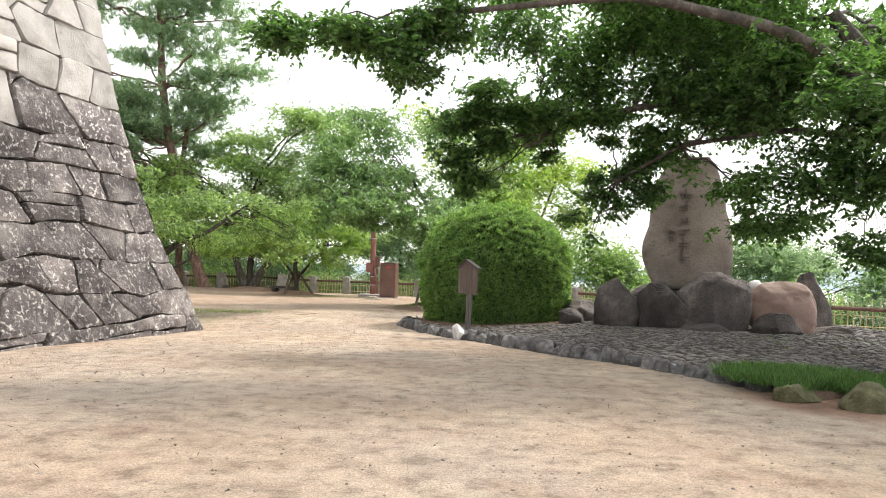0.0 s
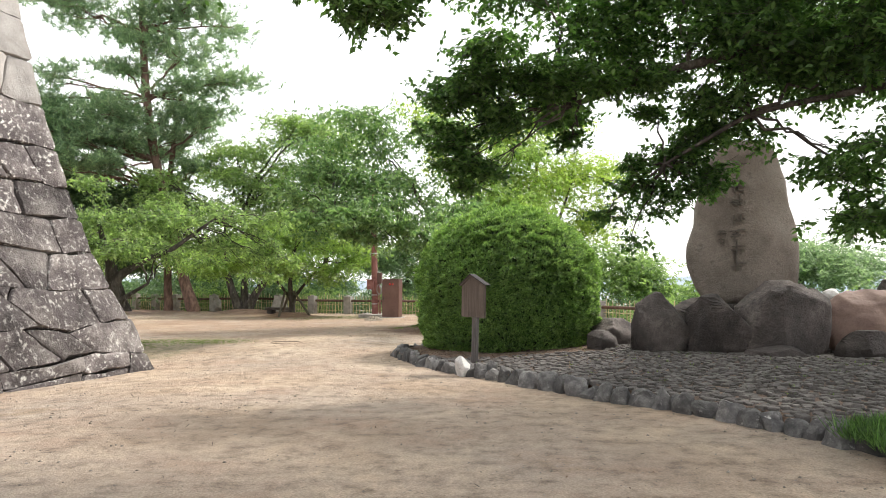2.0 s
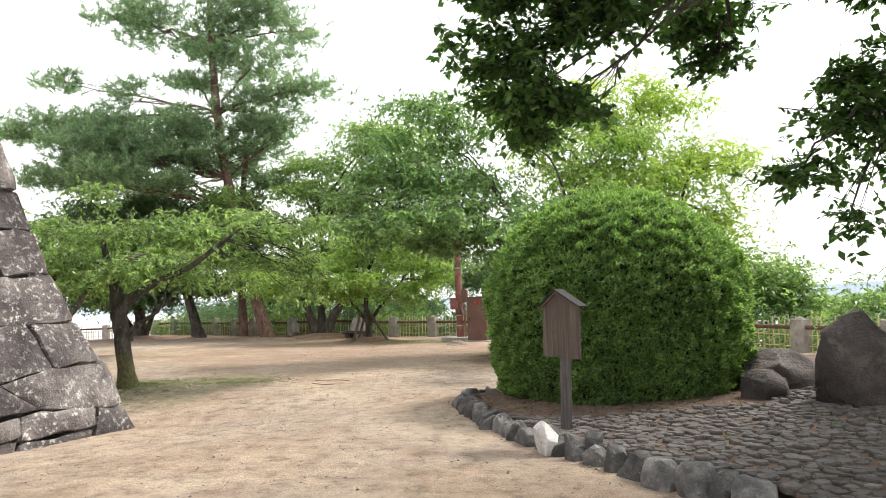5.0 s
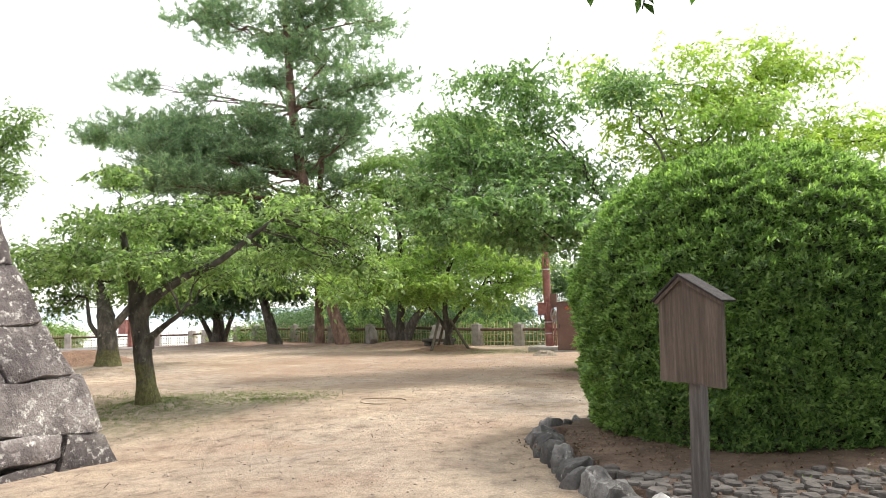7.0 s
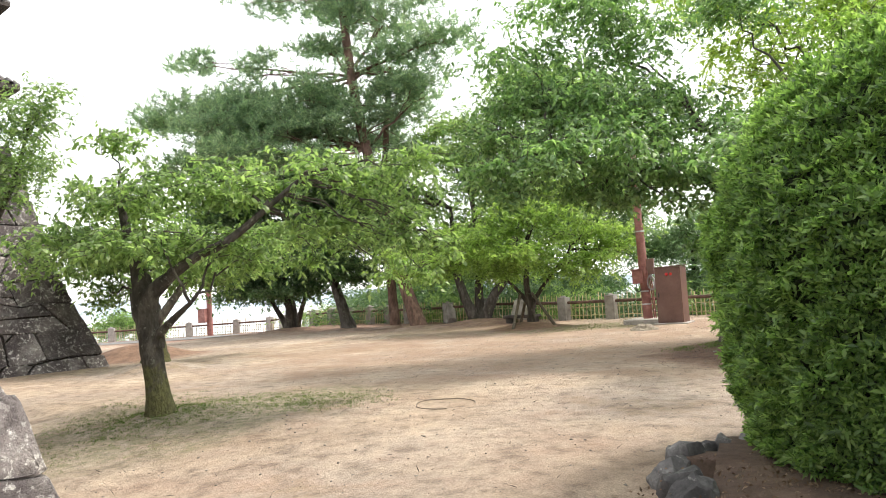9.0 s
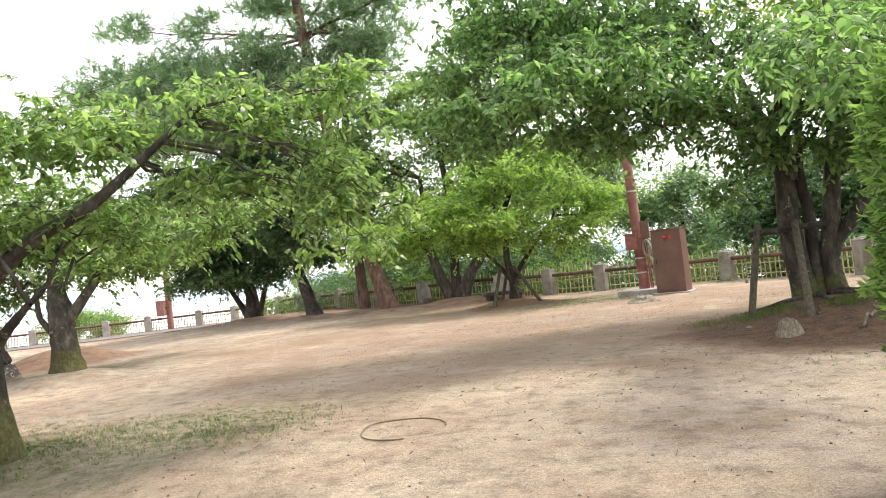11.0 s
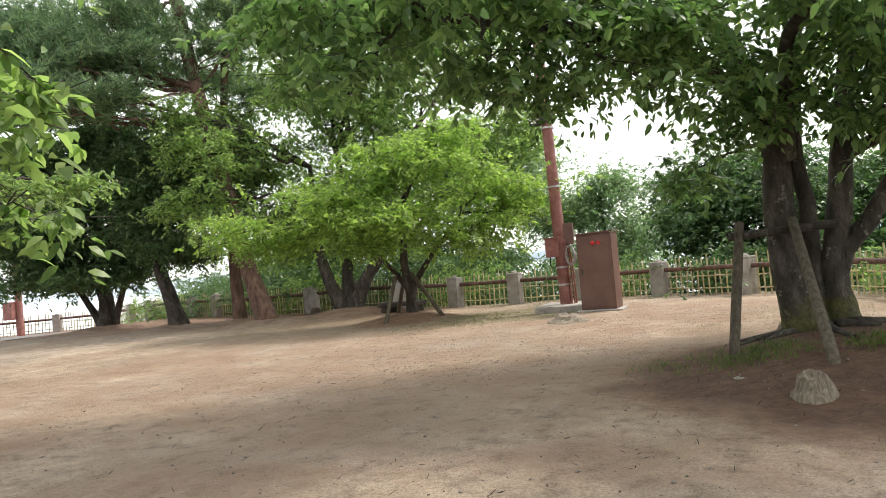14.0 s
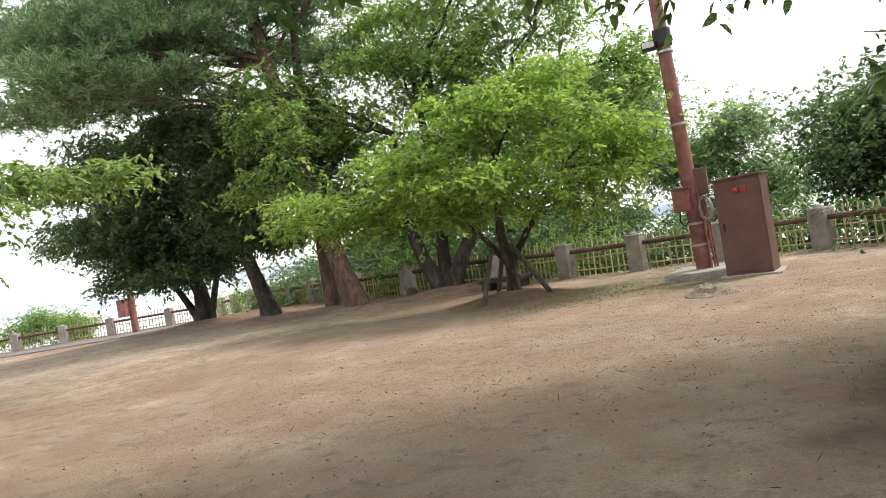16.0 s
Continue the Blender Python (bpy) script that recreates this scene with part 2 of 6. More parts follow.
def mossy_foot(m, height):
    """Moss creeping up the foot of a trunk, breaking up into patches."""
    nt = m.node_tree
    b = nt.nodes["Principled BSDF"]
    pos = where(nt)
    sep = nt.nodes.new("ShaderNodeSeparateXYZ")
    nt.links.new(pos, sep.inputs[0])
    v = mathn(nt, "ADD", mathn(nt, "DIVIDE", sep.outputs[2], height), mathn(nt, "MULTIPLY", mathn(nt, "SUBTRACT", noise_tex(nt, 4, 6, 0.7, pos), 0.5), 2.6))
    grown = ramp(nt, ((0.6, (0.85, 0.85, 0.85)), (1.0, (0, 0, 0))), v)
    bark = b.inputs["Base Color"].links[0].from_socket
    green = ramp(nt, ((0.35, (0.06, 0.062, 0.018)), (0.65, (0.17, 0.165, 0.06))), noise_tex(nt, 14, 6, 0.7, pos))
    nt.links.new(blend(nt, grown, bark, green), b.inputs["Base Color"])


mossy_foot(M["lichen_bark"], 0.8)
M["moss"] = mottled("mossy_bark", (0.04, 0.042, 0.018), (0.085, 0.082, 0.04), (0.15, 0.14, 0.08), 7, 0.95, 30, 0.9, 0.03, 0.1)
M["wood"] = mottled("weathered_board", (0.055, 0.042, 0.034), (0.095, 0.073, 0.06), (0.145, 0.115, 0.095), 5, 0.85, 60, 0.4, 0.006, 0.12, stretch=(6, 6, 0.35))
M["roof_wood"] = mottled("blackened_roof_wood", (0.012, 0.011, 0.012), (0.025, 0.022, 0.023), (0.05, 0.045, 0.046), 6, 0.9, 60, 0.5, 0.006, 0.1, stretch=(5, 5, 2))
M["stump_wood"] = mottled("bleached_stump_wood", (0.10, 0.08, 0.06), (0.24, 0.20, 0.15), (0.40, 0.35, 0.28), 9, 0.9, 50, 0.8, 0.015, 0.1, stretch=(4, 4, 0.5))
M["post_wood"] = mottled("grey_post_wood", (0.05, 0.044, 0.042), (0.09, 0.08, 0.077), (0.15, 0.135, 0.128), 6, 0.85, 60, 0.5, 0.006, 0.15, stretch=(5, 5, 0.4))
M["prop_wood"] = mottled("prop_log", (0.05, 0.042, 0.03), (0.11, 0.092, 0.068), (0.19, 0.162, 0.124), 6, 0.9, 50, 0.6, 0.01, 0.1, stretch=(4, 4, 0.4))
M["red_paint"] = mottled("faded_maroon_paint", (0.17, 0.065, 0.055), (0.26, 0.105, 0.09), (0.37, 0.18, 0.155), 4, 0.6, 50, 0.15, 0.004, 0.05)
M["brown_paint"] = mottled("brown_cabinet_paint", (0.115, 0.06, 0.048), (0.145, 0.078, 0.063), (0.175, 0.098, 0.08), 2.5, 0.5, 60, 0.1, 0.003, 0)
M["rust_rail"] = mottled("rusty_rail", (0.06, 0.034, 0.026), (0.11, 0.06, 0.045), (0.19, 0.11, 0.08), 6, 0.8, 50, 0.3, 0.005, 0.1)
M["bamboo"] = mottled("dry_bamboo", (0.40, 0.32, 0.17), (0.58, 0.49, 0.28), (0.70, 0.61, 0.40), 4, 0.6, 40, 0.2, 0.003, 0.3)
M["tile"] = mottled("grey_roof_tile", (0.06, 0.058, 0.06), (0.12, 0.115, 0.115), (0.22, 0.21, 0.2), 5, 0.6, 40, 0.3, 0.01, 0.2)
M["plaster"] = mottled("white_plaster", (0.62, 0.60, 0.56), (0.72, 0.70, 0.67), (0.8, 0.79, 0.76), 2, 0.9, 50, 0.2, 0.005, 0)
M["dark_timber"] = mottled("dark_timber", (0.03, 0.025, 0.02), (0.055, 0.045, 0.038), (0.09, 0.075, 0.06), 5, 0.85, 50, 0.4, 0.006, 0.1)
M["cable"] = mottled("grey_cable", (0.28, 0.25, 0.24), (0.36, 0.33, 0.32), (0.45, 0.42, 0.41), 8, 0.5, 50, 0.1, 0.002, 0)
M["black"] = mottled("black_rubber", (0.02, 0.02, 0.02), (0.03, 0.03, 0.03), (0.045, 0.045, 0.045), 8, 0.6, 50, 0.1, 0.002, 0)
M["red_lamp"] = mottled("red_plastic", (0.45, 0.02, 0.02), (0.55, 0.03, 0.03), (0.62, 0.05, 0.05), 8, 0.3, 50, 0.05, 0.001, 0)
M["steel"] = mottled("galvanised_band", (0.4, 0.4, 0.4), (0.5, 0.5, 0.5), (0.62, 0.62, 0.62), 8, 0.4, 50, 0.05, 0.001, 0, metal=0.7)
M["hose"] = mottled("brown_hose", (0.11, 0.085, 0.06), (0.17, 0.13, 0.095), (0.24, 0.19, 0.14), 8, 0.6, 50, 0.1, 0.002, 0)
M["asphalt"] = mottled("grey_lane", (0.10, 0.095, 0.09), (0.15, 0.145, 0.135), (0.21, 0.2, 0.19), 1.5, 0.9, 60, 0.4, 0.01, 0)
M["cherry_leaf"] = foliage("cherry_leaf", (0.064, 0.104, 0.042), (0.128, 0.188, 0.076), (0.212, 0.28, 0.118), (1.7, 1.85, 1.1), 0.5, 0.55)
# darker copy of cherry_leaf: the old tree's canopy shade put into the colour
M["shaded_cherry_leaf"] = foliage("shaded_cherry_leaf", (0.055, 0.098, 0.043), (0.11, 0.176, 0.076), (0.19, 0.262, 0.118), (1.65, 1.85, 1.1), 0.5, 0.5)
# paler copy of cherry_leaf: the farther crown's brightness put into the colour
M["lightened_cherry_leaf"] = foliage("lightened_cherry_leaf", (0.08, 0.125, 0.05), (0.15, 0.212, 0.086), (0.238, 0.305, 0.132), (1.7, 1.85, 1.1), 0.5, 0.58)
M["bright_leaf"] = foliage("bright_cherry_leaf", (0.092, 0.145, 0.042), (0.165, 0.235, 0.072), (0.24, 0.315, 0.11), (1.65, 1.8, 1.0))
M["yellow_leaf"] = foliage("yellowish_leaf", (0.12, 0.19, 0.04), (0.20, 0.28, 0.065), (0.28, 0.35, 0.11), (1.8, 1.8, 1.0))
M["maple_leaf"] = foliage("dark_broad_leaf", (0.026, 0.05, 0.02), (0.055, 0.098, 0.036), (0.105, 0.165, 0.065), (1.7, 2.1, 0.9))
M["dark_leaf"] = foliage("deep_green_leaf", (0.034, 0.066, 0.032), (0.07, 0.118, 0.055), (0.12, 0.175, 0.085), (1.6, 1.8, 1.1), 0.5, 0.4)
M["blue_leaf"] = foliage("grey_green_leaf", (0.075, 0.115, 0.07), (0.14, 0.195, 0.115), (0.21, 0.265, 0.165), (1.65, 1.8, 1.25))
M["needle"] = foliage("pine_needle", (0.078, 0.12, 0.078), (0.142, 0.20, 0.12), (0.25, 0.30, 0.18), (1.6, 1.8, 1.3), 0.35)
M["hedge_leaf"] = foliage("clipped_hedge_leaf", (0.042, 0.08, 0.028), (0.115, 0.186, 0.062), (0.21, 0.30, 0.106), (1.6, 1.75, 0.95), 1.6)
M["grass"] = foliage("grass_blade", (0.04, 0.07, 0.018), (0.085, 0.125, 0.035), (0.15, 0.185, 0.065), (1.3, 1.5, 0.8), 2)
# near-black green: shade in the hedge's gaps put into the colour
M["gap_shade"] = mottled("dark_gap_shell", (0.012, 0.018, 0.008), (0.03, 0.042, 0.016), (0.06, 0.08, 0.03), 9, 0.95, 30, 1.0, 0.08, 0)
M["pebble"] = mottled("pebble", (0.10, 0.085, 0.07), (0.22, 0.19, 0.16), (0.42, 0.38, 0.33), 25, 0.9, 60, 0.3, 0.005, 0)
M["litter"] = foliage("dry_litter", (0.07, 0.044, 0.027), (0.15, 0.096, 0.062), (0.28, 0.20, 0.135), (0.6, 0.6, 0.6), 2)
# pale blue base colour holds the haze over the hills
M["hill"] = mottled("haze_tinted_hill", (0.46, 0.54, 0.62), (0.50, 0.58, 0.66), (0.54, 0.62, 0.69), 0.01, 1.0, 0.2, 0, 0.01, 0)


# ---------------------------------------------------------------- mesh helpers
def link(name, me, mat, parent=None, label="", smooth=True):
    me.materials.append(mat)
    if smooth:
        me.polygons.foreach_set("use_smooth", [True] * len(me.polygons))
    ob = new(name, me)
    if parent is not None:
        ob.parent = parent
        ob.matrix_parent_inverse = parent.matrix_basis.inverted()
    if label:
        ob["label"] = label
    return ob


def part(name, bm, mat, parent=None, label="", smooth=False):
    me = bpy.data.meshes.new(name)
    bm.to_mesh(me)
    bm.free()
    return link(name, me, mat, parent, label, smooth)


def base(name, x, y, z, label, category, group=""):
    ob = new(name)
    ob.empty_display_size = 0.2
    ob.matrix_basis = pose(x, y, z)
    return tagged(ob, label, category, group)


def arrays(name, verts, faces, mat, parent=None, label="", smooth=True):
    """One mesh from numpy arrays of vertices and of faces with equal corner counts."""
    me = bpy.data.meshes.new(name)
    n, k = faces.shape
    me.vertices.add(len(verts))
    me.vertices.foreach_set("co", np.ascontiguousarray(verts, dtype=np.float32).ravel())
    me.loops.add(n * k)
    me.loops.foreach_set("vertex_index", np.ascontiguousarray(faces, dtype=np.int32).ravel())
    me.polygons.add(n)
    me.polygons.foreach_set("loop_start", np.arange(0, n * k, k, dtype=np.int32))
    me.update(calc_edges=True)
    me.validate()
    return link(name, me, mat, parent, label, smooth)


def box(bm, x0, y0, z0, x1, y1, z1, m=None, bevel=0.0):
    g = bmesh.ops.create_cube(bm, size=1, matrix=Matrix.Translation(((x0 + x1) / 2, (y0 + y1) / 2, (z0 + z1) / 2)) @ Matrix.Diagonal((x1 - x0, y1 - y0, z1 - z0, 1)))
    vs = g["verts"]
    if bevel:
        es = list({e for v in vs for e in v.link_edges})
        r = bmesh.ops.bevel(bm, geom=es, offset=bevel, segments=2, affect="EDGES", profile=0.5)
        vs = list({v for f in r["faces"] for v in f.verts} | {v for v in vs if v.is_valid})
    if m is not None:
        bmesh.ops.transform(bm, matrix=m, verts=vs)
    return vs


def tube(points, radii, sides=8, rough=0.0, seed=0):
    """Vertices and quads of a tube through the points."""
    pts = np.array(points, float)
    n = len(pts)
    rad = np.interp(np.linspace(0, 1, n), np.linspace(0, 1, len(radii)), radii)
    rng = np.random.default_rng(seed)
    vs = []
    ref = np.array((0.3, 0.9, 0.2))
    ang = np.arange(sides) * 2 * math.pi / sides
    wob = 1 + rough * rng.normal(size=(n, sides)).clip(-1.5, 1.5)
    for i in range(n):
        d = pts[min(i + 1, n - 1)] - pts[max(i - 1, 0)]
        d = d / (np.linalg.norm(d) + 1e-9)
        a = np.cross(d, ref if abs(d @ ref) < 0.95 else np.array((1.0, 0, 0)))
        a /= np.linalg.norm(a)
        b = np.cross(d, a)
        vs.append(pts[i] + rad[i] * wob[i][:, None] * (np.cos(ang)[:, None] * a + np.sin(ang)[:, None] * b))
    vs = np.concatenate(vs)
    i, j = np.meshgrid(np.arange(n - 1), np.arange(sides), indexing="ij")
    k = (j + 1) % sides
    fs = np.stack((i * sides + j, i * sides + k, (i + 1) * sides + k, (i + 1) * sides + j), -1).reshape(-1, 4)
    return vs, fs


def curve_points(a, b, n=8, sag=0.0, wob=0.0, rng=None, lift=0.0):
    """Points from a to b that bend: lift raises the middle, wob wanders."""
    a, b = np.array(a, float), np.array(b, float)
    t = np.linspace(0, 1, n)[:, None]
    p = a + (b - a) * t
    p[:, 2:] += (lift - sag) * 4 * t * (1 - t)
    if wob and rng is not None:
        w = rng.normal(size=(n, 3)) * wob
        w[0] = w[-1] = 0
        p += w
    return p


def join_tubes(name, tubes, mat, parent, label=""):
    off, vs, fs = 0, [], []
    for v, f in tubes:
        vs.append(v)
        fs.append(f + off)
        off += len(v)
    return arrays(name, np.concatenate(vs), np.concatenate(fs), mat, parent, label)


def unit(v):
    return v / (np.linalg.norm(v, axis=-1, keepdims=True) + 1e-9)


def fine_leaves(name, pos, axis, normal, length, width, mat, parent, label=""):
    """Near leaves: ovate with a pointed, hanging tip; six vertices each."""
    axis = unit(axis)
    side = unit(np.cross(axis, normal))
    up = np.cross(side, axis)
    L, W = length[:, None], (length * width)[:, None] * 0.5
    v = np.stack((pos, pos + axis * L * 0.28 + side * W * 0.92 + up * W * 0.25, pos + axis * L * 0.66 + side * W * 0.72 + up * W * 0.12 - up * L * 0.05, pos + axis * L - up * L * 0.16,
                  pos + axis * L * 0.66 - side * W * 0.72 + up * W * 0.12 - up * L * 0.05, pos + axis * L * 0.28 - side * W * 0.92 + up * W * 0.25), 1).reshape(-1, 3)
    i = np.arange(len(pos)) * 6
    f = np.concatenate([np.stack((i + a, i + b, i + c), -1) for a, b, c in ((0, 1, 5), (1, 2, 5), (2, 4, 5), (2, 3, 4))])
    return arrays(name, v, f, mat, parent, label, smooth=True)


def leaves(name, pos, axis, normal, length, width, mat, parent, rng, label=""):
    """Folded pointed leaves: one vertex at the stalk, two at the sides, one at the tip."""
    axis = unit(axis)
    side = unit(np.cross(axis, normal))
    up = np.cross(side, axis)
    L = length[:, None]
    W = (length * width)[:, None] * 0.5
    fold = 0.25 * W
    v = np.stack((pos, pos + axis * L * 0.45 + side * W + up * fold, pos + axis * L - up * L * 0.08, pos + axis * L * 0.45 - side * W + up * fold), 1).reshape(-1, 3)
    i = np.arange(len(pos)) * 4
    f = np.concatenate((np.stack((i, i + 1, i + 2), -1), np.stack((i, i + 2, i + 3), -1)))
    return arrays(name, v, f, mat, parent, label, smooth=False)


def spray_points(blobs, lai, rng, leaf_area, lo=0.25):
    """Places of twigs in the clumps, with more of them towards the clump's skin."""
    P, O = [], []
    for x, y, z, r, h in blobs:
        n = max(5, int(lai * math.pi * r * (r + h) * 0.5 / leaf_area))
        d = unit(rng.normal(size=(n, 3)))
        rr = (lo + (1 - lo) * rng.random(n)) ** 0.5
        rr *= 0.78 + 0.5 * rng.random(n)
        p = d * rr[:, None] * np.array((r, r, h))
        loose = rng.random(n) < 0.6
        p[loose] = rng.normal(size=(int(loose.sum()), 3)) * np.array((r, r, h)) * 0.62
        P.append(p + np.array((x, y, z)))
        O.append(unit(d * np.array((1, 1, 0.35)) + rng.normal(size=(n, 3)) * 0.45))
    return np.concatenate(P), np.concatenate(O)


def split(blobs, k, seed, f=0.68, g=0.43):
    """Each clump broken into k smaller, flatter ones with gaps between them."""
    rng = np.random.default_rng(seed)
    out = []
    for x, y, z, r, h in blobs:
        n = k if r > 0.36 else max(3, k // 2)
        d = unit(rng.normal(size=(n, 3))) * (0.35 + 0.5 * rng.random((n, 1)))
        for q in d:
            out.append((x + q[0] * r, y + q[1] * r, z + q[2] * h * 1.15, r * f * rng.uniform(0.75, 1.2), h * g * rng.uniform(0.8, 1.2)))
    return out


def tree_crown(parent, blobs, lai, twig, n_leaf, size, width, mat, seed, droop=0.4, label="", fine=False):
    """Twigs set with two rows of leaves each."""
    rng = np.random.default_rng(seed)
    P, O = spray_points(blobs, lai, rng, 0.5 * size * size * width * 0.85 * n_leaf)
    n = len(P)
    tl = twig * (0.6 + 0.8 * rng.random(n))
    t = rng.random((n, n_leaf))
    start = P - O * (tl * 0.5)[:, None]
    pos = start[:, None] + O[:, None] * (t * tl[:, None])[..., None]
    pos[..., 2] -= droop * t * t * tl[:, None]
    flat = unit(np.cross(O, np.array((0, 0, 1.0))) + 1e-6)
    sgn = rng.choice((-1.0, 1.0), size=(n, n_leaf))
    ax = O[:, None] * 0.7 + flat[:, None] * sgn[..., None] * 0.9 + rng.normal(size=(n, n_leaf, 3)) * 0.35
    ax[..., 2] -= droop
    nor = np.array((0, 0, 1.0)) + rng.normal(size=(n, n_leaf, 3)) * 0.45
    ln = size * (0.55 + 0.7 * rng.random((n, n_leaf)))
    if fine:
        crown = fine_leaves("crown", pos.reshape(-1, 3), ax.reshape(-1, 3), nor.reshape(-1, 3), ln.ravel(), width, mat, parent, label)
    else:
        crown = leaves("crown", pos.reshape(-1, 3), ax.reshape(-1, 3), nor.reshape(-1, 3), ln.ravel(), width, mat, parent, rng, label)
    return crown, start, P + O * (tl * 0.5)[:, None]


def twigs(name, starts, ends, radius, mat, parent):
    """Thin three-sided twigs."""
    d = unit(ends - starts)
    a = unit(np.cross(d, np.array((0.2, 0.3, 0.93))))
    b = np.cross(d, a)
    vs, n = [], len(starts)
    for k in range(3):
        c, s = math.cos(k * 2.094), math.sin(k * 2.094)
        off = (a * c + b * s) * radius
        vs += [starts + off, ends + off * 0.4]
    v = np.stack(vs, 1).reshape(-1, 3)
    i = np.arange(n) * 6
    f = np.concatenate([np.stack((i + 2 * k, i + 2 * ((k + 1) % 3), i + 2 * ((k + 1) % 3) + 1, i + 2 * k + 1), -1) for k in range(3)])
    return arrays(name, v, f, mat, parent)


def limbs_to(parent, start_pts, blobs, r0, mat, seed, lift=0.2, sub=5, name="branch"):
    """Branches from the nearest fork to each clump, each with smaller ones."""
    rng = np.random.default_rng(seed)
    tubes = []
    S = np.array(start_pts, float)
    for x, y, z, r, h in blobs:
        c = np.array((x, y, z - 0.25 * h))
        d = np.linalg.norm(S - c, axis=1) + 0.6 * np.maximum(0, S[:, 2] - c[2])
        s = S[np.argmin(d)]
        q = curve_points(s, c, 9, 0, min(0.05 * r + 0.03, 0.025 * float(np.linalg.norm(c - s)) + 0.004), rng, lift * np.linalg.norm(c - s) * 0.25)
        rr = min(r0, r0 * (0.35 + 0.25 * r))
        tubes = [tube(q, (rr, rr * 0.25), 7, 0.05, int(rng.integers(1e6)))]
        for k in range(sub):
            a = q[int(rng.integers(4, 9))]
            e = c + unit(rng.normal(size=3)) * np.array((r, r, h)) * 0.8
            tubes.append(tube(curve_points(a, e, 6, 0, 0.03 * r, rng, 0.1 * r), (rr * 0.3, rr * 0.08), 5, 0, 1))
        join_tubes(name, tubes, mat, parent)


def trunk_mesh(parent, pts, radii, mat, seed, flare=1.5, name="trunk", sides=14, label=""):
    p = np.array(pts, float)
    t = np.linspace(0, 1, len(p))
    tt = np.linspace(0, 1, 22)
    q = np.stack([np.interp(tt, t, p[:, k]) for k in range(3)], 1)
    for _ in range(2):
        q[1:-1] = (q[:-2] + 2 * q[1:-1] + q[2:]) / 4
    rr = np.interp(tt, np.linspace(0, 1, len(radii)), radii)
    rr *= 1 + (flare - 1) * np.exp(-tt * 14)
    q[0, 2] -= 0.15
    v, f = tube(q, rr, sides, 0.05, seed)
    return arrays(name, v, f, mat, parent, label)


def rock_bm(sx, sy, sz, seed, sub=3, amp=0.22, freq=1.1):
    """A stone: a lump cut by random facets and roughened; its base is at z = 0."""
    rng = random.Random(seed)
    bm = bmesh.new()
    bmesh.ops.create_icosphere(bm, subdivisions=sub, radius=1)
    cuts = [(Vector((rng.uniform(-1, 1), rng.uniform(-1, 1), rng.uniform(-0.6, 1))).normalized(), rng.uniform(0.42, 0.78)) for _ in range(12)]
    off = Vector((rng.uniform(0, 50), rng.uniform(0, 50), rng.uniform(0, 50)))
    for v in bm.verts:
        for nrm, d in cuts:
            k = v.co.dot(nrm)
            if k > d:
                v.co -= nrm * (k - d) * 0.93
        v.co *= 1 + amp * noise.fractal(v.co * freq + off, 1.0, 2.0, 3) + 0.05 * noise.fractal(v.co * 5 + off, 1.0, 2.0, 3)
        v.co = Vector((v.co.x * sx / 1.65, v.co.y * sy / 1.65, max(v.co.z, -0.7) * sz / 1.5))
    low = min(v.co.z for v in bm.verts)
    for v in bm.verts:
        v.co.z -= low
    return bm


def rock(name, x, y, z, sx, sy, sz, rz, mat, seed, label, group="", rx=0, ry=0, sub=3, amp=0.22, cat="rock"):
    ob = part(name, rock_bm(sx, sy, sz, seed, sub, amp), mat, None, "", True)
    ob.data.set_sharp_from_angle(angle=radians(24))
    ob.matrix_basis = pose(x, y, z, rx, ry, rz)
    return tagged(ob, label, cat, group)


def boulder_bm(sx, sy, sz, seed, sub=4, square=0.55, rough=0.2, taper=0.15):
    """A blocky boulder: a squared lump with a few flat breaks, creases and fine relief; its base is at z = 0."""
    rng = random.Random(seed)
    bm = bmesh.new()
    bmesh.ops.create_icosphere(bm, subdivisions=sub, radius=1)
    off = Vector((rng.uniform(0, 50), rng.uniform(0, 50), rng.uniform(0, 50)))
    breaks = [(Vector((rng.uniform(-1, 1), rng.uniform(-1, 1), rng.uniform(-0.2, 1))).normalized(), rng.uniform(0.72, 0.98)) for _ in range(9)]
    lean = (rng.uniform(-0.12, 0.12), rng.uniform(-0.12, 0.12))
    for v in bm.verts:
        d = v.co.copy()
        c = Vector([abs(q) ** square * (1 if q > 0 else -1) for q in d])
        for nrm, far in breaks:
            k = c.dot(nrm)
            if k > far:
                c -= nrm * (k - far) * 0.96
        crease = abs(noise.noise(c * 1.3 + off))
        c *= 1 + rough * noise.fractal(c * 0.8 + off, 1.0, 2.0, 3) - 0.10 * max(0, 0.12 - crease) / 0.12 * rough * 3 + 0.05 * rough * 3 * noise.fractal(c * 4 + off, 0.9, 2.0, 4)
        t = 1 - taper * max(0, c.z)
        v.co = Vector(((c.x * t + lean[0] * c.z) * sx / 2, (c.y * t + lean[1] * c.z) * sy / 2, max(c.z, -0.85) * sz / 1.85))
    low = min(v.co.z for v in bm.verts)
    for v in bm.verts:
        v.co.z -= low
    return bm


def boulder(name, x, y, z, sx, sy, sz, rz, mat, seed, label, group="", cat="rock", sub=4, square=0.55, rough=0.2, taper=0.15):
    ob = part(name, boulder_bm(sx, sy, sz, seed, sub, square, rough, taper), mat, None, "", True)
    ob.data.set_sharp_from_angle(angle=radians(38))
    ob.matrix_basis = pose(x, y, z, 0, 0, rz)
    return tagged(ob, label, cat, group)


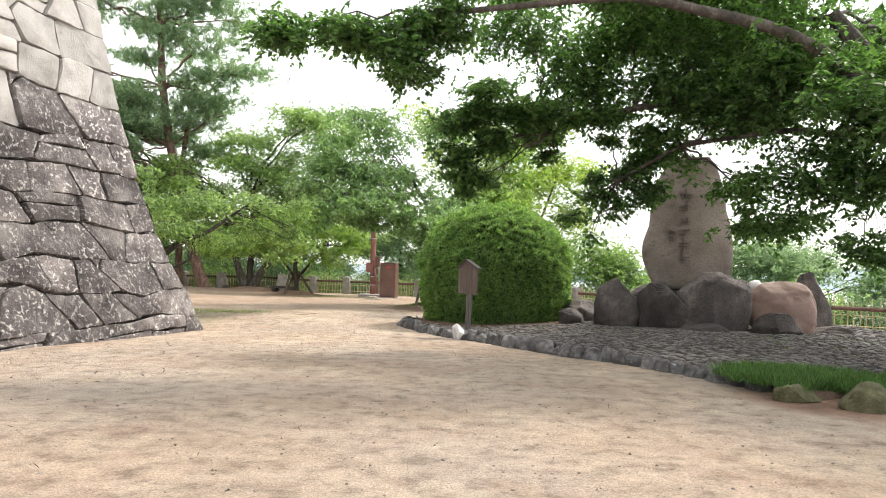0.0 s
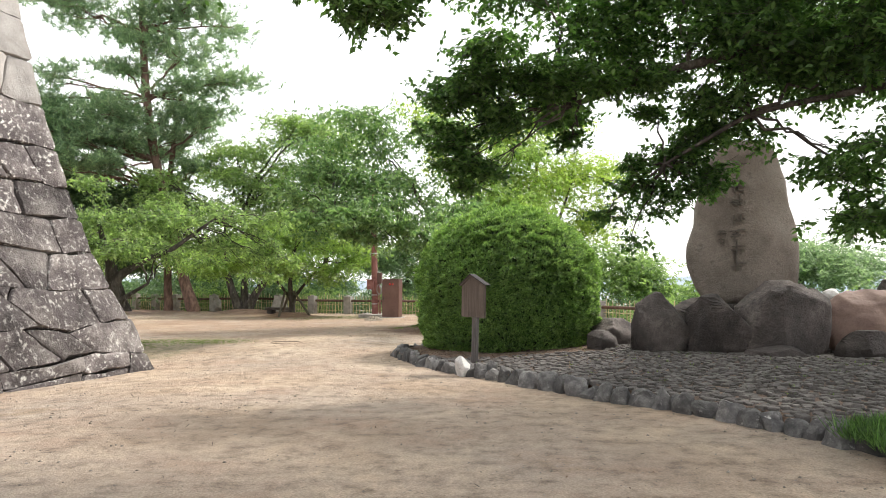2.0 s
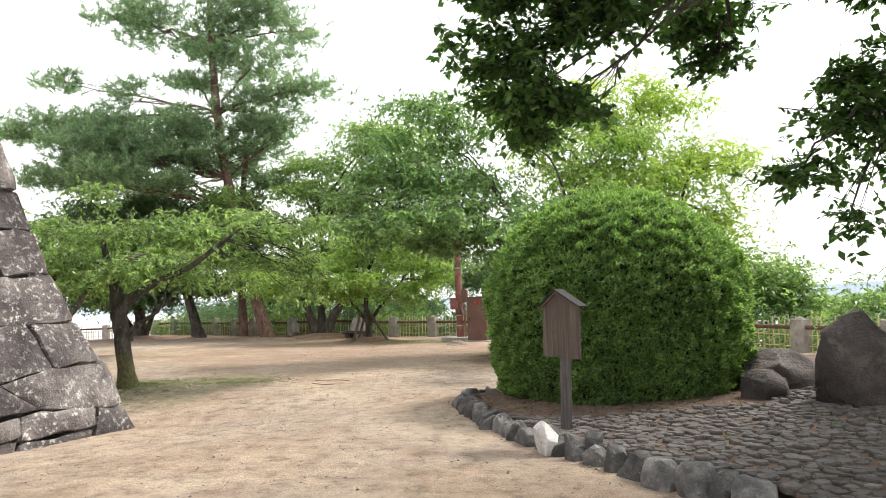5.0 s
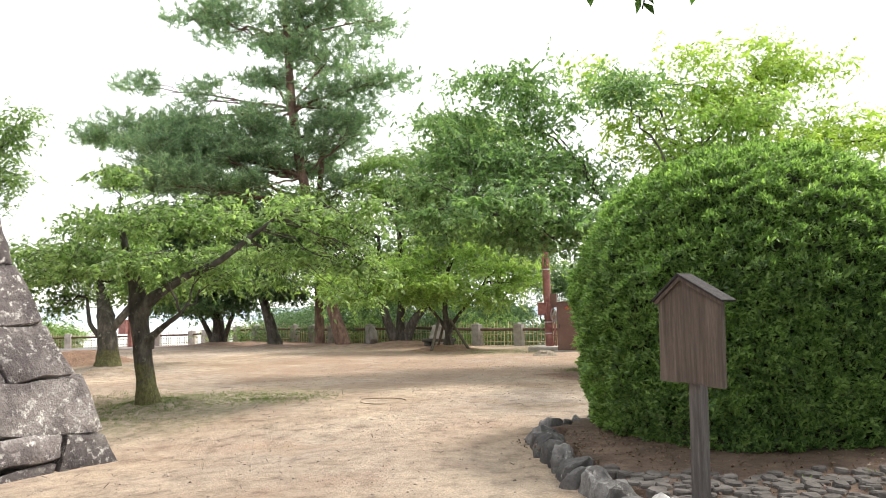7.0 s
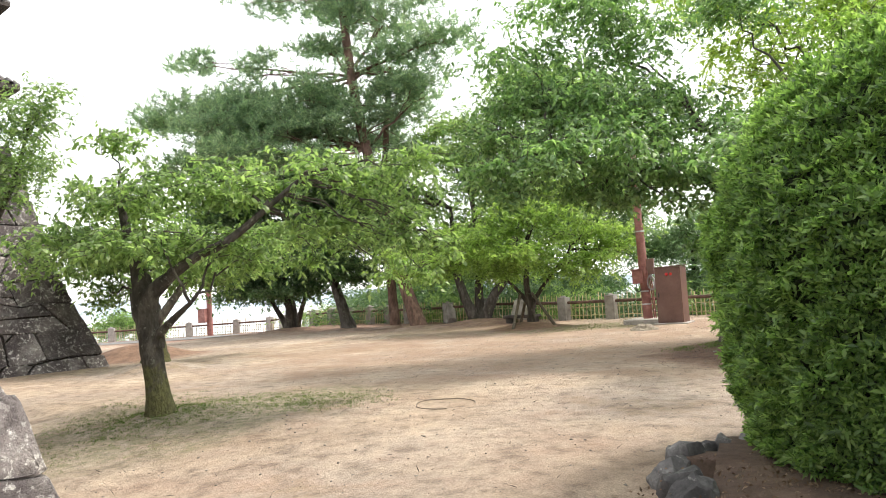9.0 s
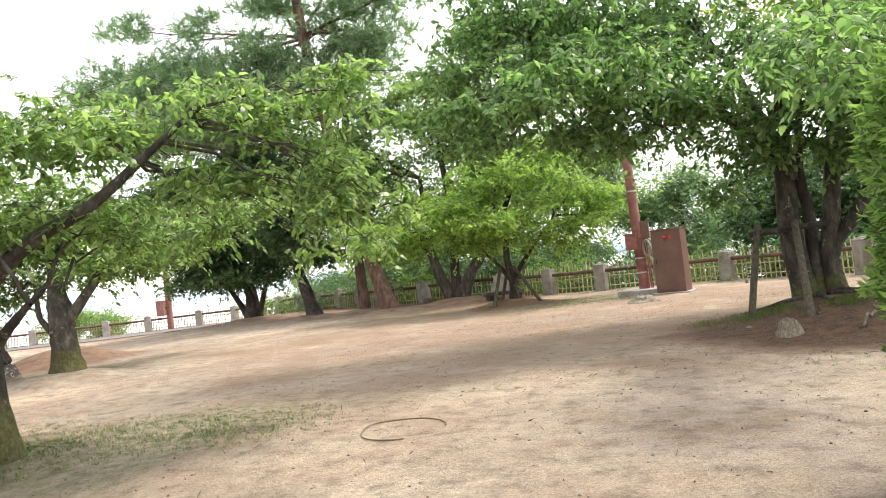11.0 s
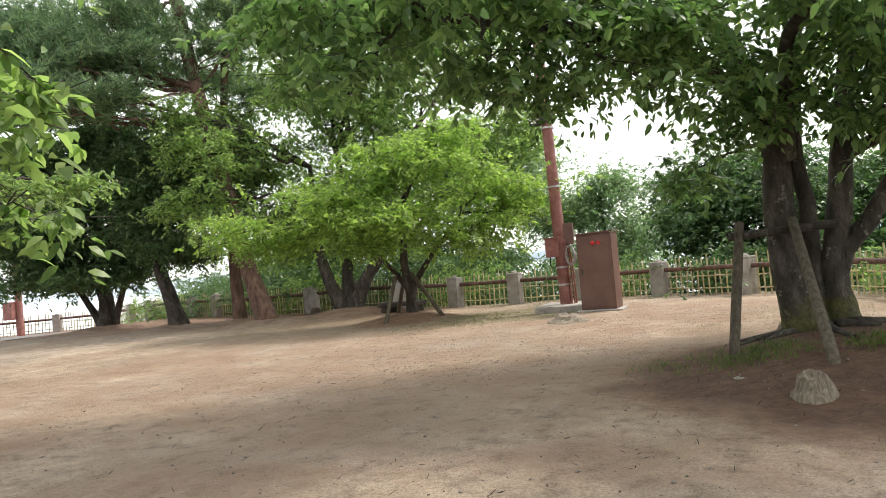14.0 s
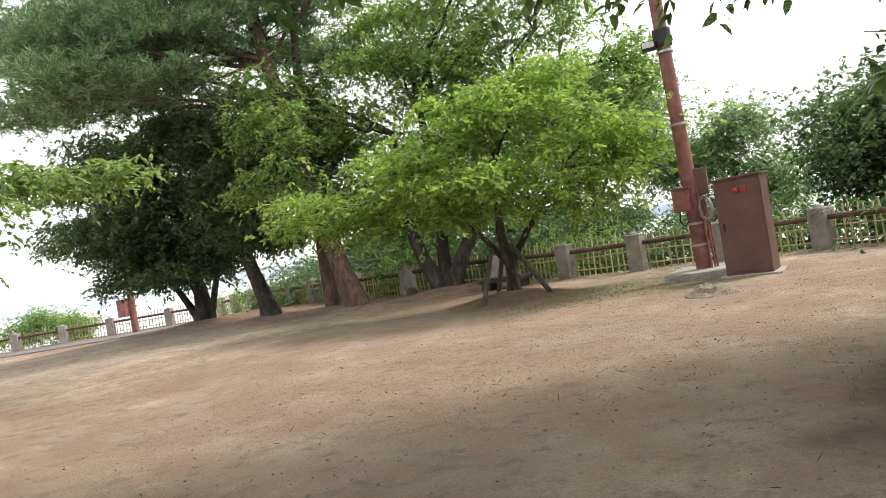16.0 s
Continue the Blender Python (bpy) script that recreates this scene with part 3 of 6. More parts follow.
# ---------------------------------------------------------------- ground
MOUNDS = [(0.45, 29.3, 2.7, 0.36), (-8.3, 39.5, 1.7, 0.22), (-14.2, 42.3, 1.6, 0.16), (-16.5, 44.3, 1.6, 0.12), (-19.2, 44.0, 1.5, 0.12),
          (-23.2, 45.4, 2.2, 0.2), (-12.0, 44.3, 2.4, 0.25), (-8.45, 21.45, 1.0, 0.1), (-14.9, 27.7, 1.6, 0.22), (-19.5, 31.5, 2.2, 0.45), (6.6, 9.3, 2.5, 0.25)]
FENCE = [(-47, 47.5), (-42, 50.2), (-37.4, 52.8), (-34.7, 54.6), (-32.0, 54.9), (-28.5, 53.2), (-24.5, 51.2), (-20.5, 49.0), (-17.3, 47.4), (-14.5, 46.2), (-12.4, 45.8),
         (-10.2, 44.8), (-8.0, 43.7), (-5.9, 43.2), (-3.7, 42.9), (-1.5, 42.2), (0.62, 40.6), (2.05, 39.0), (3.0, 36.6), (4.5, 34.6), (6.0, 32.5), (7.5, 30.4), (9.1, 28.2), (10.7, 26.0),
         (12.2, 23.6), (13.9, 21.9), (16.0, 20.2), (19.0, 18.0)]


def smooth(a, b, v):
    k = min(1, max(0, (v - a) / (b - a)))
    return k * k * (3 - 2 * k)


def fence_side(x, y):
    """Metres beyond the fence (minus: inside)."""
    best, sgn = 1e9, -1
    for (ax, ay), (bx, by) in zip(FENCE, FENCE[1:]):
        dx, dy = bx - ax, by - ay
        k = max(0, min(1, ((x - ax) * dx + (y - ay) * dy) / (dx * dx + dy * dy)))
        d = math.hypot(x - ax - k * dx, y - ay - k * dy)
        if d < best:
            best, sgn = d, 1 if dx * (y - ay) - dy * (x - ax) > 0 else -1
    return best * sgn


def ground_z(x, y, fine=True):
    z = -0.45 * smooth(24, 34, -x)
    # the ground sinks a little towards the foot of the wall
    out = max((x + 6.07) * 0.955 - (y - 18.05) * 0.297, (x + 6.07) * 0.297 + (y - 18.05) * 0.955)
    z -= 0.2 * (1 - smooth(0.2, 3.6, out)) if -16 < x and y < 22 else 0
    for mx, my, r, h in MOUNDS:
        d = math.hypot(x - mx, y - my) / r
        if d < 1:
            z += h * (1 - d * d) ** 2
    if fine:
        z += 0.025 * noise.noise((x * 0.5, y * 0.5, 0)) + 0.012 * noise.noise((x * 2.1, y * 2.1, 3))
    return z


def ground_all(x, y):
    b = fence_side(x, y) if y > 12 else -1
    z = ground_z(x, y) if -50 < x < 24 and y < 66 else 0.0
    return z - 9.0 * smooth(1.0, 26, b) if b > 0 else z


def build_ground():
    xs = np.unique(np.concatenate((np.linspace(-2500, -70, 9), np.arange(-70, -24, 1.5), np.arange(-24, 12, 0.33), np.arange(12, 40, 1.5), np.linspace(40, 2500, 9))))
    ys = np.unique(np.concatenate((np.linspace(-2500, -30, 8), np.arange(-30, 0, 2), np.arange(0, 48, 0.33), np.arange(48, 90, 1.5), np.linspace(90, 2800, 9))))
    v = np.array([(x, y, ground_all(x, y) if -70 <= x <= 60 and -30 <= y <= 90 else (-9.0 if y > 60 or abs(x) > 70 else 0)) for y in ys for x in xs])
    nx = len(xs)
    i, j = np.meshgrid(np.arange(len(ys) - 1), np.arange(nx - 1), indexing="ij")
    f = np.stack((i * nx + j, i * nx + j + 1, (i + 1) * nx + j + 1, (i + 1) * nx + j), -1).reshape(-1, 4)
    g = arrays("ground", v, f, M["ground"])
    g.data.materials.append(M["slope"])
    mid = v[f].mean(1)
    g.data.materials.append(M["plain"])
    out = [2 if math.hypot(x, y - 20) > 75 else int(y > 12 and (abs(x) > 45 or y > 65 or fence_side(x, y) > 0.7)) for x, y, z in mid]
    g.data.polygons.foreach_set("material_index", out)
    tagged(g, "trodden sandy ground with patches of moss and red soil", "ground", "", "structure")


build_ground()

# grey lane along the far fence
lane_v, lane_f = [], []
for k, (x, y) in enumerate([(-46, 44.5), (-41, 47.3), (-36, 50.0), (-33, 51.2), (-30, 50.6)]):
    lane_v += [(x, y - 2.0, ground_z(x, y - 2.0) + 0.03), (x, y + 2.0, ground_z(x, y + 2.0) + 0.03)]
    if k:
        lane_f.append((2 * k - 2, 2 * k, 2 * k + 1, 2 * k - 1))
tagged(arrays("road", np.array(lane_v), np.array(lane_f), M["asphalt"]), "grey worn lane along the railing", "road", "", "structure")

# far hills, distance haze mixed into their colour
hv, hf = [], []
for k in range(60):
    a = radians(-100 + k * 200 / 59)
    r = 1900
    h = 8 + 45 * (0.5 + 0.5 * noise.noise((k * 0.22, 3.1, 0))) * (0.4 + smooth(0.05, 0.6, a) + 0.5 * smooth(0.3, 1.0, -a))
    hv += [(r * math.sin(a), r * math.cos(a), -40), (r * math.sin(a), r * math.cos(a), h), ((r + 500) * math.sin(a), (r + 500) * math.cos(a), -40)]
    if k:
        hf += [(3 * k - 3, 3 * k, 3 * k + 1, 3 * k - 2), (3 * k - 2, 3 * k + 1, 3 * k + 2, 3 * k - 1)]
tagged(arrays("backdrop", np.array(hv), np.array(hf), M["hill"]), "low hills on the horizon, distance haze painted in as pale blue", "hills", "", "structure")

# ---------------------------------------------------------------- castle walls of fitted stones
PROFILE_Z = (0, 1.05, 1.75, 2.5, 3.4, 4.2, 5.3, 6.6, 7.9, 9.6)
PROFILE_D = (0, 0.355, 0.64, 0.90, 1.13, 1.32, 1.555, 1.78, 1.96, 2.12)


def batter(z):
    return float(np.interp(z, PROFILE_Z, PROFILE_D))


class Face:
    """A battered wall face: s runs from the corner along the foot, z up."""

    def __init__(self, corner, along, out):
        self.c, self.u, self.n = Vector(corner), Vector(along), Vector(out)

    def at(self, s, z, proud=0.0):
        d = batter(z)
        tilt = math.atan2(batter(z + 0.1) - batter(z - 0.1), 0.2)
        nrm = self.n * math.cos(tilt) + Vector((0, 0, math.sin(tilt)))
        return self.c - self.n * d + self.u * (d + s) + Vector((0, 0, z)) + nrm * proud


def stone_mesh(face, poly, rng, dome):
    """One fitted stone over a polygon of (s, z) corners: worn arrises, uneven split front, deep sides."""
    ring, n = [], len(poly)
    for k in range(n):
        (s0, z0), (s1, z1) = poly[k], poly[(k + 1) % n]
        cuts = max(2, min(5, round(math.hypot(s1 - s0, z1 - z0) / 0.2)))
        ring += [(s0 + (s1 - s0) * t, z0 + (z1 - z0) * t) for t in [0.07 + 0.86 * q / cuts for q in range(cuts + 1)]]
    m = len(ring)
    cs, cz = sum(p[0] for p in ring) / m, sum(p[1] for p in ring) / m
    wob = [rng.uniform(-0.022, 0.014) for _ in ring]
    tilt_s, tilt_z = rng.uniform(-0.06, 0.06), rng.uniform(-0.06, 0.06)
    seed = rng.uniform(0, 90)
    bm = bmesh.new()
    loops = []
    for scale, proud in ((1.0, -0.32), (1.0, -0.01), (0.975, dome * 0.7), (0.8, dome), (0.42, dome)):
        row = []
        for (s, z), w in zip(ring, wob):
            L = max(math.hypot(s - cs, z - cz), 0.05)
            k = scale * (1 + w / L) - 0.019 / L
            ps, pz = cs + (s - cs) * k, cz + (z - cz) * k
            split_face = 0 if proud < 0 else tilt_s * (s - cs) + tilt_z * (z - cz) + 0.035 * noise.fractal((ps * 2.6, pz * 2.6, seed), 0.9, 2.0, 4)
            row.append(bm.verts.new(face.at(ps, max(pz, -0.25), proud + split_face)))
        loops.append(row)
    for a, b in zip(loops, loops[1:]):
        for k in range(m):
            bm.faces.new((a[k], a[(k + 1) % m], b[(k + 1) % m], b[k]))
    mid = bm.verts.new(face.at(cs, max(cz, -0.2), dome + 0.035 * noise.fractal((cs * 2.6, cz * 2.6, seed), 0.9, 2.0, 4)))
    for k in range(m):
        bm.faces.new((loops[-1][k], loops[-1][(k + 1) % m], mid))
    bmesh.ops.recalc_face_normals(bm, faces=bm.faces)
    return bm


def lay_face(face, length, top, parent, seed, pale_from, hcourse=0.74):
    """Rough courses of fitted stones: long and short by turns at the corner, some courses split, small wedges in the joints."""
    rng = random.Random(seed)
    zs = [-0.12, 0.36]
    while zs[-1] < top:
        zs.append(zs[-1] + hcourse * rng.uniform(0.82, 1.22))

    def line(j, s):
        if j == 0:
            return -0.2
        free = smooth(0.3, 1.6, s)
        return zs[j] + free * (0.30 * noise.noise((s * 0.55, j * 3.7, seed)) + 0.10 * noise.noise((s * 1.7, j * 5.1, seed)))

    for j in range(len(zs) - 1):
        s, slant0, first = 0.0, 0.0, True
        while s < length:
            w = rng.uniform(0.7, 1.7) if not first else (1.5 if j % 2 else 0.75) * rng.uniform(0.85, 1.1)
            slant1 = rng.uniform(-0.26, 0.26)
            a, b = s, s + w
            mid = (a + b) / 2
            q = [(a - slant0, line(j, a)), (mid, line(j, mid) + rng.uniform(-0.05, 0.03)), (b - slant1, line(j, b)), (b + slant1, line(j + 1, b)), (mid + rng.uniform(-0.2, 0.2) * w, line(j + 1, mid) + rng.uniform(-0.03, 0.05)), (a + slant0, line(j + 1, a))]
            pieces = [q]
            if not first and w > 0.85 and rng.random() < 0.22:
                f = rng.uniform(0.35, 0.65)
                g = f + rng.uniform(-0.15, 0.15)
                l = (q[0][0] + (q[5][0] - q[0][0]) * f, q[0][1] + (q[5][1] - q[0][1]) * f)
                r = (q[2][0] + (q[3][0] - q[2][0]) * g, q[2][1] + (q[3][1] - q[2][1]) * g)
                pieces = [[q[0], q[1], q[2], r, l], [l, r, q[3], q[4], q[5]]]
            elif not first and rng.random() < 0.35:
                c = rng.uniform(0.14, 0.24)
                e, d = (q[3][0] - c * 1.5, q[3][1] - 0.01), (q[3][0] - slant1 * 0.3, q[3][1] - c * 1.3)
                pieces = [[q[0], q[1], q[2], d, e, q[4], q[5]] if e[0] > q[4][0] else q] + ([[d, q[3], e]] if e[0] > q[4][0] else [])
            for poly in pieces:
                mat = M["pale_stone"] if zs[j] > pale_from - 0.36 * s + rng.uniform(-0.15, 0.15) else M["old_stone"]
                part("stone", stone_mesh(face, poly, rng, 0.02 if first else rng.uniform(0.02, 0.06)), mat, parent, "", True).data.set_sharp_from_angle(angle=radians(50))
            s, slant0, first = b, slant1, False


def wall_core(name, corner, u1, n1, len1, len2, top, label):
    """The packed body behind the facing stones, with a level top."""
    bm = bmesh.new()
    c, n2 = Vector(corner), -Vector(u1)
    u2 = -Vector(n1)
    rows = []
    for z in [-0.3] + [k * 0.8 for k in range(1, int(top / 0.8))] + [top]:
        d = batter(max(z, 0)) + 0.12
        o = c - Vector(n1) * d - n2 * d + Vector((0, 0, z))
        rows.append([bm.verts.new(p) for p in (o, o + Vector(u1) * len1, o + Vector(u1) * len1 + u2 * len2, o + u2 * len2)])
    for a, b in zip(rows, rows[1:]):
        for k in range(4):
            bm.faces.new((a[k], a[(k + 1) % 4], b[(k + 1) % 4], b[k]))
    bm.faces.new(rows[-1])
    bmesh.ops.recalc_face_normals(bm, faces=bm.faces)
    ob = part(name, bm, M["wall_core"])
    return tagged(ob, label, "stone wall", "", "structure")


C1 = (-6.07, 18.05, -0.2)
N1, U1 = Vector((0.955, -0.297, 0)).normalized(), Vector((-0.297, -0.955, 0)).normalized()
wall_one = wall_core("wall_east", C1, U1, N1, 22, 10, 9.4, "tall battered castle wall of fitted stones")
C2 = (-18.0, 29.0, 0)
wall_two = wall_core("wall_north", C2, U1, N1, 9, 8, 6.7, "farther battered castle wall with moss and ferns")

# ---------------------------------------------------------------- turret on the far wall
def turret(x, y, z):
    thing = base("turret", x, y, z, "white plastered castle turret with dark tiled eaves on the wall", "turret")
    spin = pose(0, 0, 0, 0, 0, math.degrees(math.atan2(N1.x, -N1.y)) - 90)
    for z0, z1, w in ((0, 2.1, 2.6), (2.1, 4.2, 2.3)):
        bm = bmesh.new()
        box(bm, -w, -w, z0, w, w, z1, None, 0.02)
        part("wall", bm, M["plaster"]).parent = thing
    for zr, w, inner, rise in ((1.45, 3.35, 2.35, 0.85), (3.9, 3.2, 0.3, 1.9)):
        bm = bmesh.new()
        lo = [bm.verts.new((sx * w, sy * w, zr + 0.12)) for sx, sy in ((-1, -1), (1, -1), (1, 1), (-1, 1))]
        un = [bm.verts.new((sx * w, sy * w, zr)) for sx, sy in ((-1, -1), (1, -1), (1, 1), (-1, 1))]
        hi = [bm.verts.new((sx * inner, sy * inner, zr + rise)) for sx, sy in ((-1, -1), (1, -1), (1, 1), (-1, 1))]
        for k in range(4):
            bm.faces.new((lo[k], lo[(k + 1) % 4], hi[(k + 1) % 4], hi[k]))
            bm.faces.new((un[k], un[(k + 1) % 4], lo[(k + 1) % 4], lo[k]))
        bm.faces.new(hi)
        bm.faces.new(un[::-1])
        bmesh.ops.recalc_face_normals(bm, faces=bm.faces)
        roof = part("roof", bm, M["dark_timber"], None, "dark tiled roof with round tile rows")
        roof.parent = thing
        rows = []
        for k in range(4):
            a = k * math.pi / 2
            ca, sa = math.cos(a), math.sin(a)
            for q in np.arange(-w + 0.15, w, 0.3):
                f = min(1.0, (w - abs(q)) / (w - inner))
                p0, p1 = (q, -w - 0.03, zr + 0.15), (q, -w + (w - inner) * f, zr + 0.15 + (rise - 0.12) * f)
                rows.append(tube([(p[0] * ca - p[1] * sa, p[0] * sa + p[1] * ca, p[2]) for p in (p0, p1)], (0.075,), 6))
        tiles = join_tubes("tile_work", rows, M["tile"], None)
        tiles.parent = roof
        tagged(tiles, "", "", "", "stuff")
    thing.matrix_basis = pose(x, y, z) @ spin


turret(-23.3, 25.0, 6.6)

# ---------------------------------------------------------------- monument terrace
KERB = [(-0.3, 20.0), (-0.85, 19.8), (-1.08, 19.35), (-0.88, 18.4), (-0.40, 17.2), (0.1, 16.2), (0.68, 15.3), (1.4, 14.3), (2.05, 13.45), (2.68, 12.65), (3.2, 11.95), (3.62, 11.2), (4.0, 10.4), (4.3, 9.6)]


def terrace_z(x, y):
    """Height of the paved terrace, rising gently from its kerb."""
    d = (x - 0.62) * 0.84 + (y - 15.25) * 0.5
    return 0.15 + 0.16 * smooth(0, 4.5, d) + 0.02 * noise.noise((x * 0.8, y * 0.8, 9))


def terrace():
    inner = [(p[0] + 0.16, p[1] + 0.08) for p in KERB] + [(4.6, 8.7), (7.5, 9.5), (10.5, 14.0), (11.8, 19.5), (9.5, 24.5), (5.5, 25.5), (1.5, 23.2), (-0.2, 21.6)]
    bm = bmesh.new()
    poly = [Vector((x, y)) for x, y in inner]

    def inside(x, y):
        hit, n = False, len(poly)
        for i in range(n):
            a, b = poly[i], poly[(i + 1) % n]
            if (a.y > y) != (b.y > y) and x < (b.x - a.x) * (y - a.y) / (b.y - a.y) + a.x:
                hit = not hit
        return hit
    step, grid = 0.25, {}
    for i in range(int(-2 / step), int(13 / step)):
        for j in range(int(8 / step), int(26 / step)):
            if inside((i + 0.5) * step, (j + 0.5) * step):
                vs = []
                for a, b in ((i, j), (i + 1, j), (i + 1, j + 1), (i, j + 1)):
                    if (a, b) not in grid:
                        grid[(a, b)] = bm.verts.new((a * step, b * step, terrace_z(a * step, b * step) - 0.012))
                    vs.append(grid[(a, b)])
                bm.faces.new(vs)
    edge = [e for e in bm.edges if e.is_boundary]
    r = bmesh.ops.extrude_edge_only(bm, edges=edge)
    for v in r["geom"]:
        if isinstance(v, bmesh.types.BMVert):
            v.co.z = -0.2
    ob = part("terrace", bm, M["red_soil"], None, "", True)
    tagged(ob, "low earth terrace under the stone monument", "terrace", "", "structure")
    return ob, inside


terrace_ob, on_terrace = terrace()


def along(points, s):
    for a, b in zip(points, points[1:]):
        d = math.dist(a, b)
        if s <= d:
            return a[0] + (b[0] - a[0]) * s / d, a[1] + (b[1] - a[1]) * s / d, math.degrees(math.atan2(b[1] - a[1], b[0] - a[0]))
        s -= d
    return None


rngk = random.Random(5)
s_k, k_n = 0.0, 0
while True:
    w = rngk.uniform(0.2, 0.44)
    q = along(KERB, s_k + w / 2)
    if q is None:
        break
    boulder("kerb_stone", q[0] + rngk.uniform(-0.03, 0.03), q[1] + rngk.uniform(-0.03, 0.03), -0.08, w * 1.06, rngk.uniform(0.26, 0.36), rngk.uniform(0.26, 0.36), q[2] + rngk.uniform(-12, 12), M["kerb"], 100 + k_n,
            "rough grey fieldstone in the kerb of the terrace", "kerb stones", "kerb stone", 3, 0.4, 0.26)
    s_k += w
    k_n += 1
for k, (x, y, w) in enumerate([(4.35, 8.75, 0.42), (4.85, 8.25, 0.5), (5.4, 7.9, 0.5), (6.0, 7.6, 0.55)]):
    rock("mossy_rock", x, y, -0.08, w * 1.2, w, w * 0.75, 40 * k, M["moss"], 150 + k, "moss-covered rock at the foot of the broadleaf tree", "mossy rocks", 0, 0, 3, 0.25)
rock("white_rock", 0.38, 15.55, -0.05, 0.38, 0.34, 0.38, 60, M["white_rock"], 176, "whitish quartz stone beside the sign post", "", 0, 0, 3, 0.2)
rock("grey_stone", 0.82, 15.4, -0.05, 0.36, 0.3, 0.32, 50, M["kerb"], 172, "rounded grey stone beside the sign post", "", 0, 0, 3, 0.15)

# stele and its boulders
TZ = 0.28


def stele():
    """An upright natural slab, flat in front, bulging behind, shouldered at the top."""
    bm = bmesh.new()
    outline = [(0.0, 0.80, 0.88), (0.25, 0.98, 1.06), (0.7, 1.12, 1.16), (1.1, 1.13, 1.14), (1.5, 1.0, 1.05), (1.9, 0.90, 0.96), (2.35, 0.80, 0.84), (2.75, 0.70, 0.76), (3.02, 0.55, 0.66), (3.16, 0.3, 0.5)]
    rows = []
    for z, l, r in outline:
        row = []
        for k in range(28):
            a = k / 28 * 2 * math.pi
            cx, cy = math.cos(a), math.sin(a)
            ex = abs(cx) ** 0.55 * (1 if cx > 0 else -1)
            ey = abs(cy) ** 0.75 * (1 if cy > 0 else -1)
            d = (0.5 if cy > 0 else 0.20) * (1 - 0.25 * z / 3)
            x = ex * (r if cx > 0 else l)
            p = Vector((x, ey * d, z))
            p += Vector((0.07, 0.07, 0.04)) * noise.fractal(p * 1.8, 1, 2, 4)
            p.y += 0.16 * max(0, x - 0.45) / 0.6
            row.append(bm.verts.new(p))
        rows.append(row)
    for a, b in zip(rows, rows[1:]):
        for k in range(28):
            bm.faces.new((a[k], a[(k + 1) % 28], b[(k + 1) % 28], b[k]))
    bm.faces.new(rows[-1])
    bm.faces.new(rows[0][::-1])
    bmesh.ops.subdivide_edges(bm, edges=bm.edges[:], cuts=1, use_grid_fill=True)
    for v in bm.verts:
        v.co += v.normal * 0.02 * noise.fractal(v.co * 5, 1, 2, 3)
    bmesh.ops.recalc_face_normals(bm, faces=bm.faces)
    return bm


st = base("stone_monument", 6.02, 18.3, 1.25, "tall upright natural stone monument with engraved vertical writing", "monument")
st.matrix_basis = pose(6.24, 18.3, 1.25, 0, 0, -12) @ Matrix.Diagonal((1, 1, 1.07, 1))
slab = part("slab", stele(), M["stele"], None, "", True)
slab.parent = st
# engraved columns: strokes of characters too worn to read
rngc = random.Random(11)
for cx, z0, n, cw in ((-0.12, 2.25, 6, 0.24), (-0.42, 1.35, 2, 0.15)):
    for k in range(n):
        bm = bmesh.new()
        zc = z0 - k * cw * 1.25
        for _ in range(5):
            if rngc.random() < 0.6:
                w, h = cw * rngc.uniform(0.5, 0.9), 0.022
            else:
                w, h = 0.022, cw * rngc.uniform(0.4, 0.8)
            ox, oz = cx + rngc.uniform(-0.3, 0.3) * cw, zc + rngc.uniform(-0.4, 0.4) * cw
            box(bm, ox - w / 2, -0.23, oz - h / 2, ox + w / 2, -0.16, oz + h / 2)
        ch = part("engraving", bm, M["engraved"])
        ch.parent = st

BOULDERS = [(4.2, 17.5, 1.15, 1.0, 1.32, 8, 1, "boulder"), (5.22, 17.2, 1.3, 1.0, 1.2, -6, 2, "boulder"), (6.42, 17.0, 1.6, 1.15, 1.5, 12, 3, "boulder"), (5.85, 18.25, 2.5, 1.2, 1.12, 5, 4, "boulder"),
            (8.12, 17.25, 1.6, 1.1, 1.34, -14, 5, "red_boulder"), (9.5, 18.6, 1.15, 0.9, 1.5, 30, 6, "boulder"), (7.55, 16.1, 1.0, 0.6, 0.55, 4, 7, "boulder"), (6.0, 16.3, 1.1, 0.55, 0.26, 12, 8, "boulder"),
            (3.75, 19.2, 1.3, 0.9, 0.62, 30, 9, "boulder"), (7.45, 18.3, 1.0, 0.8, 1.35, 80, 10, "boulder"), (9.3, 17.0, 0.9, 0.6, 0.25, -35, 11, "boulder"), (3.3, 18.2, 0.75, 0.55, 0.42, 20, 12, "boulder")]
for x, y, sx, sy, sz, rz, seed, mat in BOULDERS:
    lab = "smooth reddish boulder beside the stone monument" if mat == "red_boulder" else ("low flat dark stone lying before the monument" if sz < 0.45 else "large dark weathered boulder at the foot of the monument")
    boulder("boulder", x, y, terrace_z(x, y) - 0.08, sx, sy, sz, rz, M[mat], 300 + seed, lab, "boulders round the monument", "rock", 5, 0.42 if mat == "boulder" else 0.6, 0.12)
rock("white_rock", 7.62, 17.55, 1.28, 0.4, 0.35, 0.3, 0, M["white_rock"], 333, "small whitish stone lodged on the boulders")

